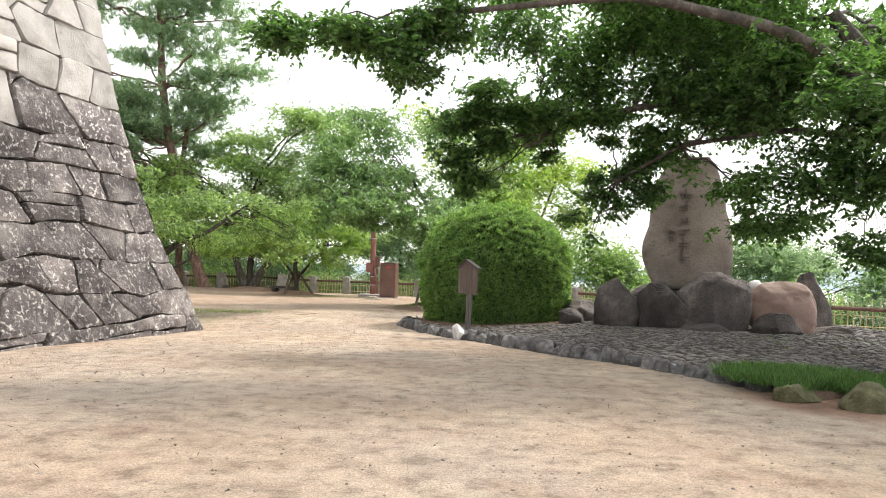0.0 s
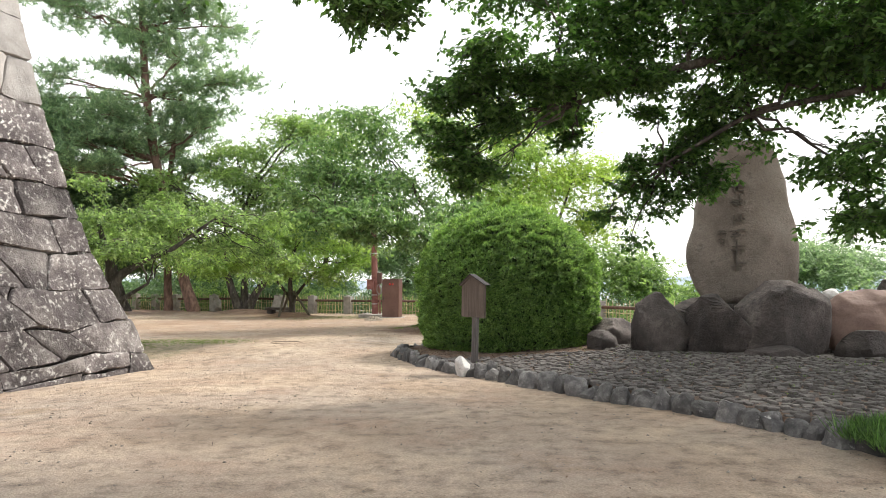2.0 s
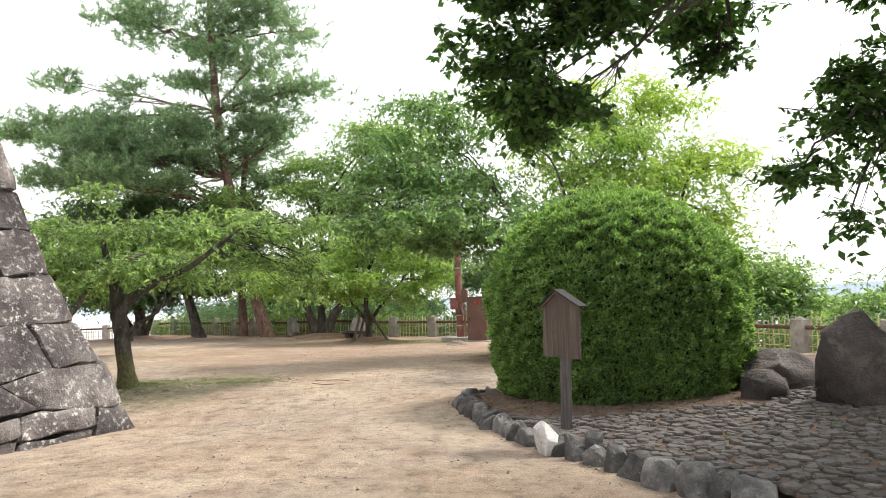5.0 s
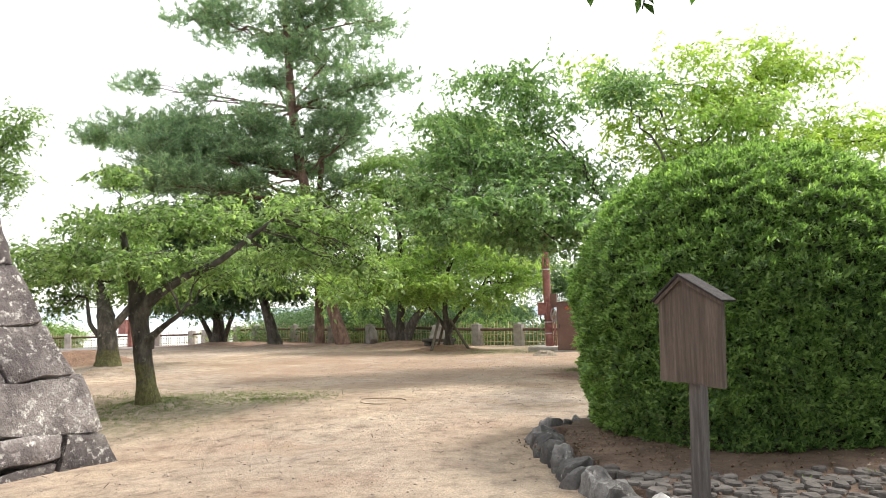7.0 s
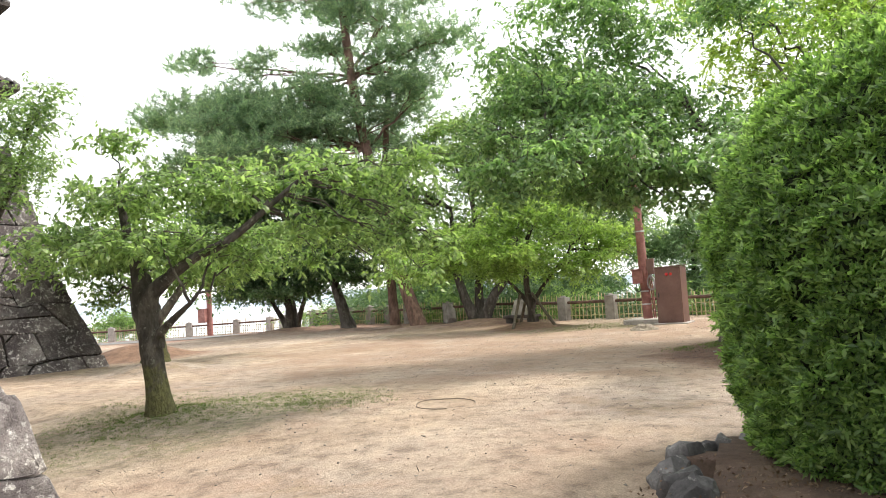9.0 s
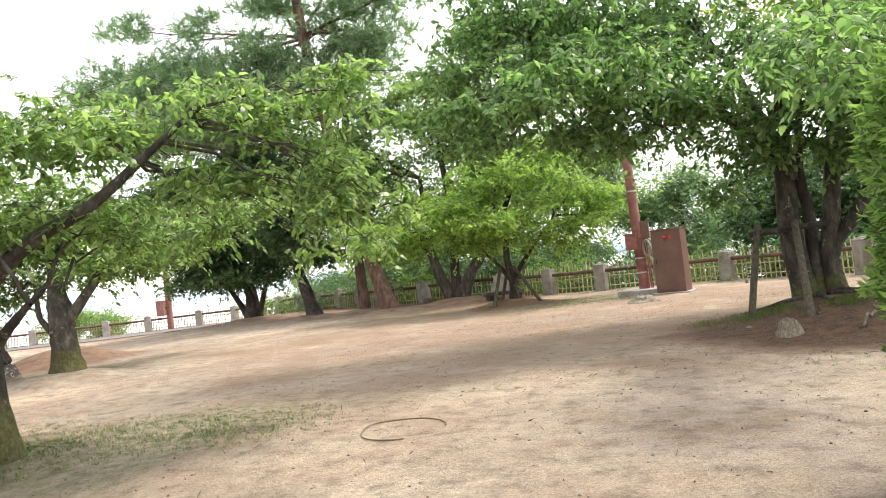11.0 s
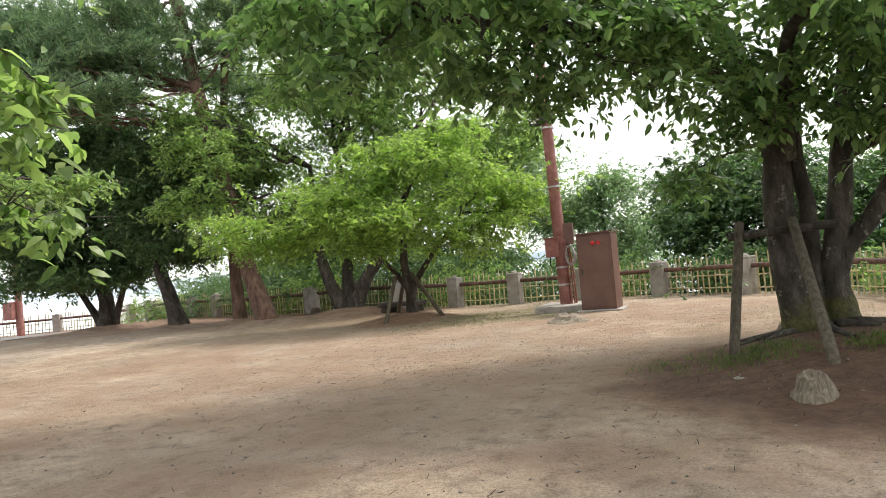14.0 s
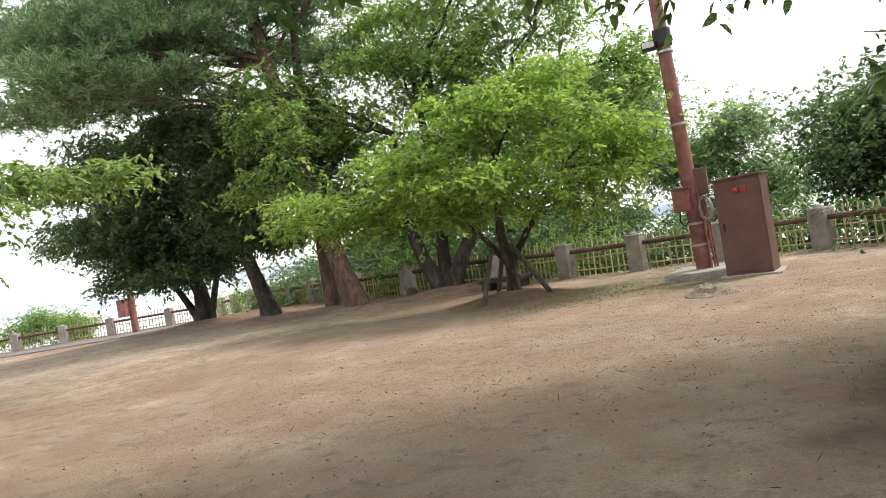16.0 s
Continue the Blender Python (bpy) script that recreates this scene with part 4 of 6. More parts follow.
# ---------------------------------------------------------------- notice board on a post
def notice_board(x, y, z, turn):
    sg = base("notice_board", 0, 0, 0, "brown weathered wooden notice board with a small roof on a post", "sign")
    bm = bmesh.new()
    box(bm, -0.05, -0.045, -0.12, 0.05, 0.045, 1.3, None, 0.008)
    part("post", bm, M["post_wood"], sg, "dark grey weathered post")
    w, h0, h1, h2, apex = 0.275, 0.93, 1.5, 1.67, -0.06
    for k, (a, b) in enumerate(((-w, -0.1), (-0.098, 0.115), (0.117, w))):
        bm = bmesh.new()
        drop = (0.0, 0.006, -0.004)[k]

        def eave(q):
            return h1 + (h2 - h1) * (1 - (q - apex) / (w - apex) if q > apex else 1 - (apex - q) / (apex + w))
        out = [(a, h0 + drop), (b, h0 + drop), (b, eave(b))] + ([(apex, h2)] if a < apex < b else []) + [(a, eave(a))]
        fr = [bm.verts.new((px, -0.078 - 0.003 * k, pz)) for px, pz in out]
        bk = [bm.verts.new((px, -0.047, pz)) for px, pz in out]
        bm.faces.new(fr)
        bm.faces.new(bk[::-1])
        for q in range(len(out)):
            bm.faces.new((fr[q], bk[q], bk[(q + 1) % len(out)], fr[(q + 1) % len(out)]))
        part("board", bm, M["wood"], sg)
    for sx in (1, -1):
        run = w - sx * apex
        ang = math.degrees(math.atan2(h2 - h1, run))
        reach = math.hypot(run, h2 - h1)
        side = Matrix.Diagonal((sx, 1, 1, 1))
        for name, dims, lift, mat, lab in (("roof_board", (-0.01, -0.125, 0, reach + 0.035, 0.03, 0.016), 0.026, M["roof_wood"], "dark roof board"), ("barge_board", (0, -0.108, -0.026, reach + 0.03, -0.083, 0.0), 0.024, M["wood"], "edge board under the roof")):
            bm = bmesh.new()
            box(bm, *dims, None, 0.004)
            bmesh.ops.transform(bm, matrix=Matrix.Translation((apex, 0, 0)) @ side @ pose(0, 0, h2 + lift, 0, ang, 0), verts=bm.verts)
            bmesh.ops.recalc_face_normals(bm, faces=bm.faces)
            part(name, bm, mat, sg, lab)
    sg.matrix_basis = pose(x, y, z, 0, 1.5, turn)


notice_board(0.55, 16.15, 0.06, -42)

# ---------------------------------------------------------------- clipped dome hedge
BUSH = (1.4, 19.85, 2.08, 3.2)


def dome_bush():
    rng = np.random.default_rng(3)
    cx, cy, r, h = BUSH
    thing = base("clipped_bush", cx, cy, 0.2, "large clipped evergreen bush shaped as a rounded dome", "bush")
    n = 44000
    a = rng.random(n) * 2 * math.pi
    # sides nearly upright and drawn in at the foot, an even dome above
    el = np.arcsin(rng.random(n))
    side = rng.random(n) < 0.5
    up = rng.random(n)
    sx = np.where(side, 0.90 + 0.10 * np.sin(np.minimum(1, up * 1.3) * 1.57), np.cos(el))
    zz = np.where(side, -0.01 + 0.47 * up, 0.46 + 0.54 * np.sin(el))
    rad = r * sx
    bumps = np.array([noise.noise((math.cos(t) * 2.2, math.sin(t) * 2.2, z * 5)) for t, z in zip(a, zz)])
    tufts = np.array([noise.noise((x * 5, y * 5, z * 8)) + 0.6 * noise.noise((x * 11, y * 11, z * 15)) for x, y, z in zip(rad * np.cos(a), rad * np.sin(a), zz * h)])
    out = 0.04 * bumps * r * sx + 0.12 * tufts + rng.normal(size=n) * 0.02 - 0.05
    nrm = unit(np.stack((np.cos(a) * sx, np.sin(a) * sx, np.where(side, 0.12, np.sin(el) * 0.8)), 1))
    p = np.stack((cx + rad * np.cos(a), cy + rad * np.sin(a), 0.2 + zz * h), 1) + nrm * out[:, None]
    # each place is a shoot with a whorl of narrow leaves
    k = 7
    P = np.repeat(p, k, 0) + rng.normal(size=(n * k, 3)) * 0.012
    Nn = np.repeat(nrm, k, 0)
    ax = unit(Nn * 0.6 + rng.normal(size=(n * k, 3)) * 0.62 + np.array((0, 0, 0.22)))
    nor = Nn + rng.normal(size=(n * k, 3)) * 0.35 + np.array((0, 0, 0.7))
    ln = 0.06 * (0.55 + 0.75 * rng.random(n * k))
    leaves("foliage", P, ax, nor, ln, 0.38, M["hedge_leaf"], thing, rng)
    # solid shell behind the leaves; its dark colour stands for shade in the gaps
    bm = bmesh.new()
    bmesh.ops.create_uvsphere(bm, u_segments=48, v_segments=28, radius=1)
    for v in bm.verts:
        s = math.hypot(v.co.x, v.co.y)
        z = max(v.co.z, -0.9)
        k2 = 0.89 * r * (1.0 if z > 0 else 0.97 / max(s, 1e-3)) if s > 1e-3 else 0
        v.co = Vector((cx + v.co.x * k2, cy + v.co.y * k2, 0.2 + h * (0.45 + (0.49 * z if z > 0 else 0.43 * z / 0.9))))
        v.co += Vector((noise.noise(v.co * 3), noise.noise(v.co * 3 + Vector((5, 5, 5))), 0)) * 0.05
    part("inner_foliage", bm, M["gap_shade"], thing, "solid dark inner shell, coloured for the shade between the leaves", True)
    for q in range(7):
        aa = q * 0.9
        arrays("stem", *tube(curve_points((cx + 0.5 * math.cos(aa), cy + 0.5 * math.sin(aa), 0.1), (cx + 1.3 * math.cos(aa), cy + 1.3 * math.sin(aa), 0.9), 6), (0.05, 0.03), 6), M["bark"], thing)


dome_bush()

# ---------------------------------------------------------------- fence
def fence_post(h):
    thing = base("fence_post", 0, 0, 0, "weathered square concrete fence post with a low domed cap", "fence post", "posts of the railing")
    bm = bmesh.new()
    box(bm, -0.2, -0.2, -0.3, 0.2, 0.2, h - 0.12, None, 0.012)
    part("shaft", bm, M["concrete"]).parent = thing
    bm = bmesh.new()
    box(bm, -0.2, -0.2, h - 0.12, 0.2, 0.2, h - 0.05, None, 0.02)
    g = bmesh.ops.create_uvsphere(bm, u_segments=14, v_segments=8, radius=0.11)
    bmesh.ops.transform(bm, matrix=Matrix.Translation((0, 0, h - 0.05)) @ Matrix.Diagonal((1, 1, 0.65, 1)), verts=g["verts"])
    part("cap", bm, M["concrete"]).parent = thing
    return thing


def fence_panel(a, b, za, zb, rng):
    """Two rusty pipes between posts, with thin bamboo stakes tied upright and one bamboo across."""
    L = math.dist(a, b)
    ang = math.atan2(b[1] - a[1], b[0] - a[0])
    ux, uy = math.cos(ang), math.sin(ang)
    thing = base("railing", (a[0] + b[0]) / 2, (a[1] + b[1]) / 2, (za + zb) / 2, "rusty pipe railing backed with thin dry bamboo stakes", "railing", "railings between posts")

    def place(s, off, z):
        return (a[0] + ux * s - uy * off, a[1] + uy * s + ux * off, za + (zb - za) * s / L + z)
    for z in (0.74,):
        arrays("pipe", *tube([place(0.05, 0, z), place(L - 0.05, 0, z)], (0.065,), 10), M["rust_rail"], thing)
    for z in (0.18, 0.52):
        arrays("bamboo_rail", *tube([place(0.2, 0.1, z + rng.uniform(-0.03, 0.03)), place(L / 2, 0.1, z), place(L - 0.2, 0.1, z + rng.uniform(-0.03, 0.03))], (0.017,), 6), M["bamboo"], thing)
    n = int((L - 0.4) / 0.17)
    for k in range(n):
        s = 0.28 + (L - 0.56) * k / max(1, n - 1)
        h = 1.02 + rng.uniform(-0.12, 0.12)
        arrays("bamboo_stake", *tube([place(s, 0.12, -0.05), place(s + rng.uniform(-0.05, 0.05), 0.12 + rng.uniform(-0.02, 0.02), h)], (0.021,), 5), M["bamboo"], thing)


rngf = random.Random(8)
POSTS = [FENCE[0]]
for (ax, ay), (bx, by) in zip(FENCE, FENCE[1:]):
    n = max(1, round(math.dist((ax, ay), (bx, by)) / 2.2))
    POSTS += [(ax + (bx - ax) * q / n, ay + (by - ay) * q / n) for q in range(1, n + 1)]
post0 = fence_post(1.06)
first_post = True
for k, (x, y) in enumerate(POSTS):
    ax, ay = POSTS[max(0, k - 1)]
    bx, by = POSTS[min(len(POSTS) - 1, k + 1)]
    m = pose(x, y, ground_z(x, y) - 0.02, 0, 0, math.degrees(math.atan2(by - ay, bx - ax)) + rngf.uniform(-3, 3))
    if first_post:
        post0.matrix_basis, first_post = m, False
    else:
        copy_thing(post0, m)
    if k:
        px, py = POSTS[k - 1]
        fence_panel((px, py), (x, y), ground_z(px, py), ground_z(x, y), rngf)
tagged(rock("concrete_block", -14.2, 45.7, 0, 0.8, 0.6, 0.95, 0, M["concrete"], 700, "dark weathered stone block beside the railing", "", 0, 0, 3, 0.08), "", "stone block")

# ---------------------------------------------------------------- switch cabinet, pole and boxes
slab_ob = base("concrete_slab", -3.5, 39.2, 0, "low mossy concrete slab under the pole and cabinet", "slab")
bm = bmesh.new()
box(bm, -1.1, -0.75, -0.1, 0.35, 0.9, 0.16, None, 0.02)
part("block", bm, M["concrete"]).parent = slab_ob
bm = bmesh.new()
box(bm, 0.04, -1.2, -0.1, 1.14, -0.1, 0.05, None, 0.02)
part("plinth", bm, M["concrete"]).parent = slab_ob
slab_ob.matrix_basis = pose(-3.5, 39.2, 0, 0, 0, -6)

cab = base("switch_cabinet", -2.95, 38.5, 0.05, "tall brown painted steel switch cabinet with a red lamp", "cabinet")
bm = bmesh.new()
box(bm, -0.42, -0.36, 0, 0.42, 0.36, 1.83, None, 0.008)
part("body", bm, M["brown_paint"]).parent = cab
bm = bmesh.new()
box(bm, -0.39, -0.375, 0.06, 0.39, -0.362, 1.78, None, 0.004)
part("door", bm, M["brown_paint"]).parent = cab
bm = bmesh.new()
box(bm, -0.45, -0.40, 0, 0.45, 0.39, 0.035, None, 0.006)
bmesh.ops.transform(bm, matrix=pose(0, 0, 1.835, 1.5, -1.5, 0), verts=bm.verts)
part("top", bm, M["brown_paint"]).parent = cab
bm = bmesh.new()
bmesh.ops.create_uvsphere(bm, u_segments=14, v_segments=10, radius=0.055, matrix=pose(-0.02, -0.39, 1.6))
part("lamp", bm, M["red_lamp"], None, "small round red lamp", True).parent = cab
bm = bmesh.new()
bmesh.ops.create_cone(bm, cap_ends=True, segments=14, radius1=0.045, radius2=0.045, depth=0.03, matrix=pose(0.12, -0.38, 1.6, 90))
part("lock", bm, M["red_lamp"], None, "round red plate").parent = cab
bm = bmesh.new()
box(bm, -0.34, -0.4, 0.85, -0.31, -0.375, 1.0, None, 0.004)
part("handle", bm, M["black"], None, "dark door handle").parent = cab
for z in (0.3, 0.9, 1.5):
    bm = bmesh.new()
    box(bm, 0.38, -0.385, z, 0.4, -0.362, z + 0.1)
    part("hinge", bm, M["brown_paint"]).parent = cab
cab.matrix_basis = pose(-2.98, 38.45, 0.05, 0, 0, -10)


def pole(x, y, z, top, lean, r, full):
    thing = base("utility_pole", x, y, z, "faded maroon painted steel pole with boxes and cables", "pole", "maroon poles")
    p0, p1 = np.array((x, y, z)), np.array((x + lean, y, z + top))
    def up(h, dx=0.0, dy=0.0):
        q = p0 + (p1 - p0) * h / top
        return (q[0] + dx, q[1] + dy, q[2])
    arrays("shaft", *tube([up(-0.1), up(1.6), up(3.5), up(top)], (r, r * 0.97, r * 0.86, r * 0.75), 20), M["red_paint"], thing)
    def bx(name, h0, h1, x0, x1, y0, y1, mat, label=""):
        bm = bmesh.new()
        q = up(h0)
        box(bm, q[0] + x0, q[1] + y0, q[2], q[0] + x1, q[1] + y1, q[2] + h1 - h0, None, 0.01)
        return part(name, bm, mat, thing, label)
    d = -r
    b1 = bx("meter_box", 1.25 if full else 0.95, 1.72 if full else 1.9, -0.36 if full else -0.62, -0.02, -0.36 if full else -0.5, d + 0.02, M["red_paint"], "maroon box with a drip lid")
    bm = bmesh.new()
    q = up(1.72 if full else 1.9)
    box(bm, q[0] - (0.39 if full else 0.65), q[1] - (0.40 if full else 0.54), q[2], q[0] + 0.01, q[1] + d + 0.02, q[2] + 0.035, None, 0.006)
    part("box_lid", bm, M["red_paint"], b1)
    if full:
        bx("meter_box", 1.55, 2.1, 0.12, 0.36, -0.1, 0.2, M["brown_paint"], "small brown box behind the pole")
        for k, (dx, dy) in enumerate(((0.16, -0.12), (0.22, -0.05), (0.26, 0.04))):
            arrays("conduit", *tube([up(0.0, dx, dy), up(0.8, dx, dy), up(1.25, dx - 0.02, dy), up(1.7, dx * 0.8, dy)], (0.022,), 8), M["red_paint"], thing)
        for k in range(4):
            loop = [up(1.28 + 0.24 * math.cos(t) - 0.015 * k, 0.24 + (0.10 + 0.015 * k) * math.sin(t), -0.2 + 0.03 * k) for t in np.linspace(0, 2 * math.pi, 22)]
            arrays("cable_coil", *tube(loop, (0.014,), 6), M["cable"], thing, "coil of grey cable")
        arrays("cable", *tube([up(1.3, -0.25, -0.25), up(1.05, -0.28, -0.25), up(0.95, -0.2, -0.2), up(1.05, -0.12, -0.18)], (0.018,), 6), M["black"], thing, "black cable loop")
        for h in (0.5, 0.95, 3.05, 4.6):
            arrays("steel_band", *tube([up(h), up(h + 0.05)], (r + 0.012,), 20), M["steel"], thing, "bright steel band")
        arrays("steel_band", *tube([up(4.75), up(5.1)], (r + 0.02,), 20), M["black"], thing, "dark clamp")
        b2 = bx("lamp_head", 4.7, 4.88, -0.42, -0.14, -0.25, -0.02, M["black"], "small dark floodlight")
        bm = bmesh.new()
        q = up(4.74)
        box(bm, q[0] - 0.40, q[1] - 0.262, q[2], q[0] - 0.16, q[1] - 0.252, q[2] + 0.12)
        part("lens", bm, M["plaster"], b2, "pale lens")
    return thing


pole(-3.93, 39.35, 0.14, 7.5, -0.16, 0.165, True)
p2 = pole(-35.6, 52.9, ground_z(-35.6, 52.9), 6.8, 0.0, 0.2, False)

# ---------------------------------------------------------------- trees
def tree(name, x, y, label, trunks, blobs, crowns, bark, r0, seed, lift=0.3, sub=5, fine=False, group="", category="tree"):
    """trunks: lists of points with a pair of radii. crowns: (blobs, density, twig, leaves, size, width, material)."""
    thing = base(name, x, y, ground_z(x, y), label, category, group)
    forks = []
    for k, (pts, rad) in enumerate(trunks):
        trunk_mesh(thing, pts, rad, bark, seed + k, 1.45 if k < 3 else 1.0)
        forks += [pts[-1], pts[-2], tuple((np.array(pts[-1]) + np.array(pts[-2])) / 2)]
    if blobs:
        limbs_to(thing, forks, blobs, r0, bark, seed, lift, sub)
    for k, (bl, dens, tw, nl, size, width, mat) in enumerate(crowns):
        _, a, b = tree_crown(thing, split(bl, 5, seed + k), dens, tw, nl, size, width, mat, seed + 50 + k, 0.5 if fine else 0.4, "", fine)
        tagged(twigs("twig_growth", a[::2], b[::2], 0.005, bark, thing), "", "", "", "stuff")
    return thing


CH = M["cherry_leaf"]
LCHERRY = [(-8.99, 23.0, 2.7, 0.57, 0.24), (-7.82, 23.0, 2.3, 0.48, 0.18), (-6.64, 23.0, 2.28, 0.45, 0.17), (-9.1, 21.65, 3.4, 1.0, 0.5), (-7.8, 21.85, 3.6, 0.9, 0.4), (-9.5, 20.95, 2.7, 0.7, 0.4), (-10.8, 21.35, 2.6, 0.6, 0.4), (-7.8, 20.95, 2.5, 0.9, 0.4), (-6.9, 22.15, 3.2, 0.9, 0.4), (-6.0, 22.75, 3.6, 0.8, 0.3), (-6.6, 22.55, 2.7, 0.8, 0.3), (-9.7, 21.95, 4.2, 0.6, 0.3), (-5.4, 22.95, 3.2, 0.6, 0.3), (-7.9, 22.35, 2.5, 0.9, 0.3), (-5.0, 22.75, 2.7, 0.4, 0.25), (-4.7, 22.55, 3.4, 0.45, 0.25), (-5.15, 22.85, 2.3, 0.42, 0.22), (-4.7, 23.05, 2.35, 0.3, 0.18), (-5.55, 23.35, 2.0, 0.35, 0.2), (-5.1, 23.55, 1.95, 0.3, 0.16), (-4.3, 22.95, 2.2, 0.2, 0.12)]
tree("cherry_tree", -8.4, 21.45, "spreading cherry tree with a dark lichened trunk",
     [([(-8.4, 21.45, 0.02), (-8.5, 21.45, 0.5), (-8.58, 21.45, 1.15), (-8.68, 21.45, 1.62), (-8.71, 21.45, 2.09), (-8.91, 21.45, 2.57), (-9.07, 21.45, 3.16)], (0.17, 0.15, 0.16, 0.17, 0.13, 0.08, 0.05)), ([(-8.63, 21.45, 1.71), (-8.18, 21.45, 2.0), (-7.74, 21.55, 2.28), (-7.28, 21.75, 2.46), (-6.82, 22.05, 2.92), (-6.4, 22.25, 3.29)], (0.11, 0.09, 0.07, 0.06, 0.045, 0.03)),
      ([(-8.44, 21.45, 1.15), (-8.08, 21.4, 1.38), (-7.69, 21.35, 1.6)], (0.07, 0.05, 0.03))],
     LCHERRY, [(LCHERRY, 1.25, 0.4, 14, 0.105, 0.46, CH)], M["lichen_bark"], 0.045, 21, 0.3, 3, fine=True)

LTREE2 = [(-16.58, 28.5, 3.06, 1.08, 0.46), (-14.13, 28.5, 2.58, 1.02, 0.43), (-17.3, 28.5, 2.04, 0.75, 0.41), (-15.24, 28.5, 3.43, 1.17, 0.47), (-17.1, 29.0, 3.2, 1.6, 0.8), (-18.4, 28.5, 3.2, 1.4, 0.7), (-15.3, 29.5, 2.9, 1.6, 0.7), (-16.4, 29.0, 4.0, 1.4, 0.8), (-13.9, 30.0, 3.0, 1.2, 0.6), (-14.2, 32.0, 3.6, 1.1, 0.4), (-13.4, 33.2, 3.9, 0.9, 0.35)]
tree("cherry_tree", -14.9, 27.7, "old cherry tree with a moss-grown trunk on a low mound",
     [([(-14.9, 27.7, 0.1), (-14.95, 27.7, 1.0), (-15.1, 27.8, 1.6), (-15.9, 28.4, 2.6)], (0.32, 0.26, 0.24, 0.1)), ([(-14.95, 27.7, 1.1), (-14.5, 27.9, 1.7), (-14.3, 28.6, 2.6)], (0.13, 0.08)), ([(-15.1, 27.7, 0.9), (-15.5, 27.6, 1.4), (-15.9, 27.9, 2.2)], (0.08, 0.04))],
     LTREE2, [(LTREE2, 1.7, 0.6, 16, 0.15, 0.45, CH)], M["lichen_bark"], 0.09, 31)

TA = [(-25.0, 45.0, 3.7, 2.2, 1.2), (-22.6, 45.0, 4.6, 2.2, 1.4), (-25.5, 44.5, 2.4, 1.6, 0.6), (-21.3, 45.0, 3.0, 1.4, 1.2), (-23.5, 44.5, 2.2, 1.7, 0.6), (-22.7, 46.0, 6.4, 2.0, 1.2), (-27.6, 45.0, 6.0, 2.3, 1.2), (-25.7, 46.0, 7.5, 2.3, 1.2), (-28.3, 45.0, 4.2, 2.0, 1.0), (-19.7, 45.0, 7.4, 2.1, 1.2), (-23.91, 45.0, 5.67, 2.17, 1.08), (-21.02, 45.0, 6.48, 1.88, 1.05), (-25.22, 45.0, 3.35, 1.58, 0.97), (-18.93, 45.0, 5.12, 1.61, 1.15), (-22.34, 45.0, 8.04, 1.9, 0.95), (-17.02, 45.0, 6.65, 1.58, 1.01)]
tree("evergreen_tree", -23.3, 45.4, "dense dark green tree on a low mound by the railing",
     [([(-23.3, 45.4, 0.1), (-23.3, 45.4, 1.2), (-23.6, 45.3, 2.4), (-23.5, 45.4, 4.5)], (0.36, 0.30, 0.22, 0.1)), ([(-23.6, 45.4, 0.2), (-24.3, 45.2, 1.5), (-25.0, 45.0, 3.0)], (0.16, 0.08)), ([(-23.0, 45.4, 0.2), (-22.2, 45.3, 2.0), (-21.8, 45.2, 3.5)], (0.14, 0.07))],
     TA, [(TA, 3.6, 0.8, 16, 0.19, 0.5, M["dark_leaf"])], M["bark"], 0.12, 41)

TB = [(-18.9, 44.0, 4.0, 1.6, 1.0), (-19.4, 44.0, 5.6, 1.8, 1.1), (-17.2, 44.5, 4.8, 1.6, 1.1), (-17.9, 45.0, 6.5, 1.8, 0.9), (-18.4, 43.8, 3.0, 1.4, 0.5), (-20.6, 44.2, 3.2, 1.4, 0.7), (-21.0, 44.5, 5.2, 1.6, 0.9)]
tree("evergreen_tree", -19.2, 44.0, "dark-trunked leaning tree in the row before the railing",
     [([(-18.9, 44.0, 0), (-19.3, 44, 1.4), (-19.8, 44, 2.8), (-19.6, 44, 5.0)], (0.30, 0.26, 0.2, 0.08))],
     TB, [(TB, 3.8, 0.8, 15, 0.17, 0.5, M["dark_leaf"])], M["bark"], 0.12, 47)

TE = [(-12.8, 45.0, 7.3, 2.0, 1.2), (-14.8, 45.0, 6.2, 1.8, 1.2), (-16.8, 45.5, 7.4, 1.6, 1.2), (-11.2, 45.5, 5.9, 2.0, 1.3), (-14.2, 46.0, 8.8, 1.6, 0.9), (-9.0, 46.0, 6.4, 1.8, 1.1), (-11.9, 44.8, 2.9, 1.7, 0.7), (-14.6, 46.4, 2.8, 1.9, 0.7), (-7.3, 46.0, 5.6, 1.5, 1.1), (-10.5, 46, 4.2, 1.8, 1.0), (-10.2, 46.0, 8.2, 1.7, 0.9), (-13.2, 46.0, 9.5, 1.8, 1.0), (-8.5, 47.0, 8.7, 1.7, 0.9), (-6.0, 46.3, 5.4, 1.2, 0.7), (-5.6, 47.0, 6.8, 1.3, 0.8), (-11.6, 45.5, 7.2, 1.9, 0.9), (-8.7, 46.0, 11.8, 1.7, 1.0), (-10.3, 46.0, 11.0, 1.9, 1.1), (-7.1, 46.0, 10.2, 1.9, 1.1), (-15.6, 41.6, 6.0, 1.4, 0.7), (-16.2, 41.6, 4.4, 1.3, 0.7), (-14.6, 41.4, 3.5, 1.1, 0.5), (-16.6, 42.0, 7.4, 1.2, 0.6), (-15.4, 45.8, 3.9, 1.6, 0.9), (-12.8, 46.0, 4.4, 1.6, 0.9), (-10.6, 46.2, 2.6, 1.3, 0.6)]
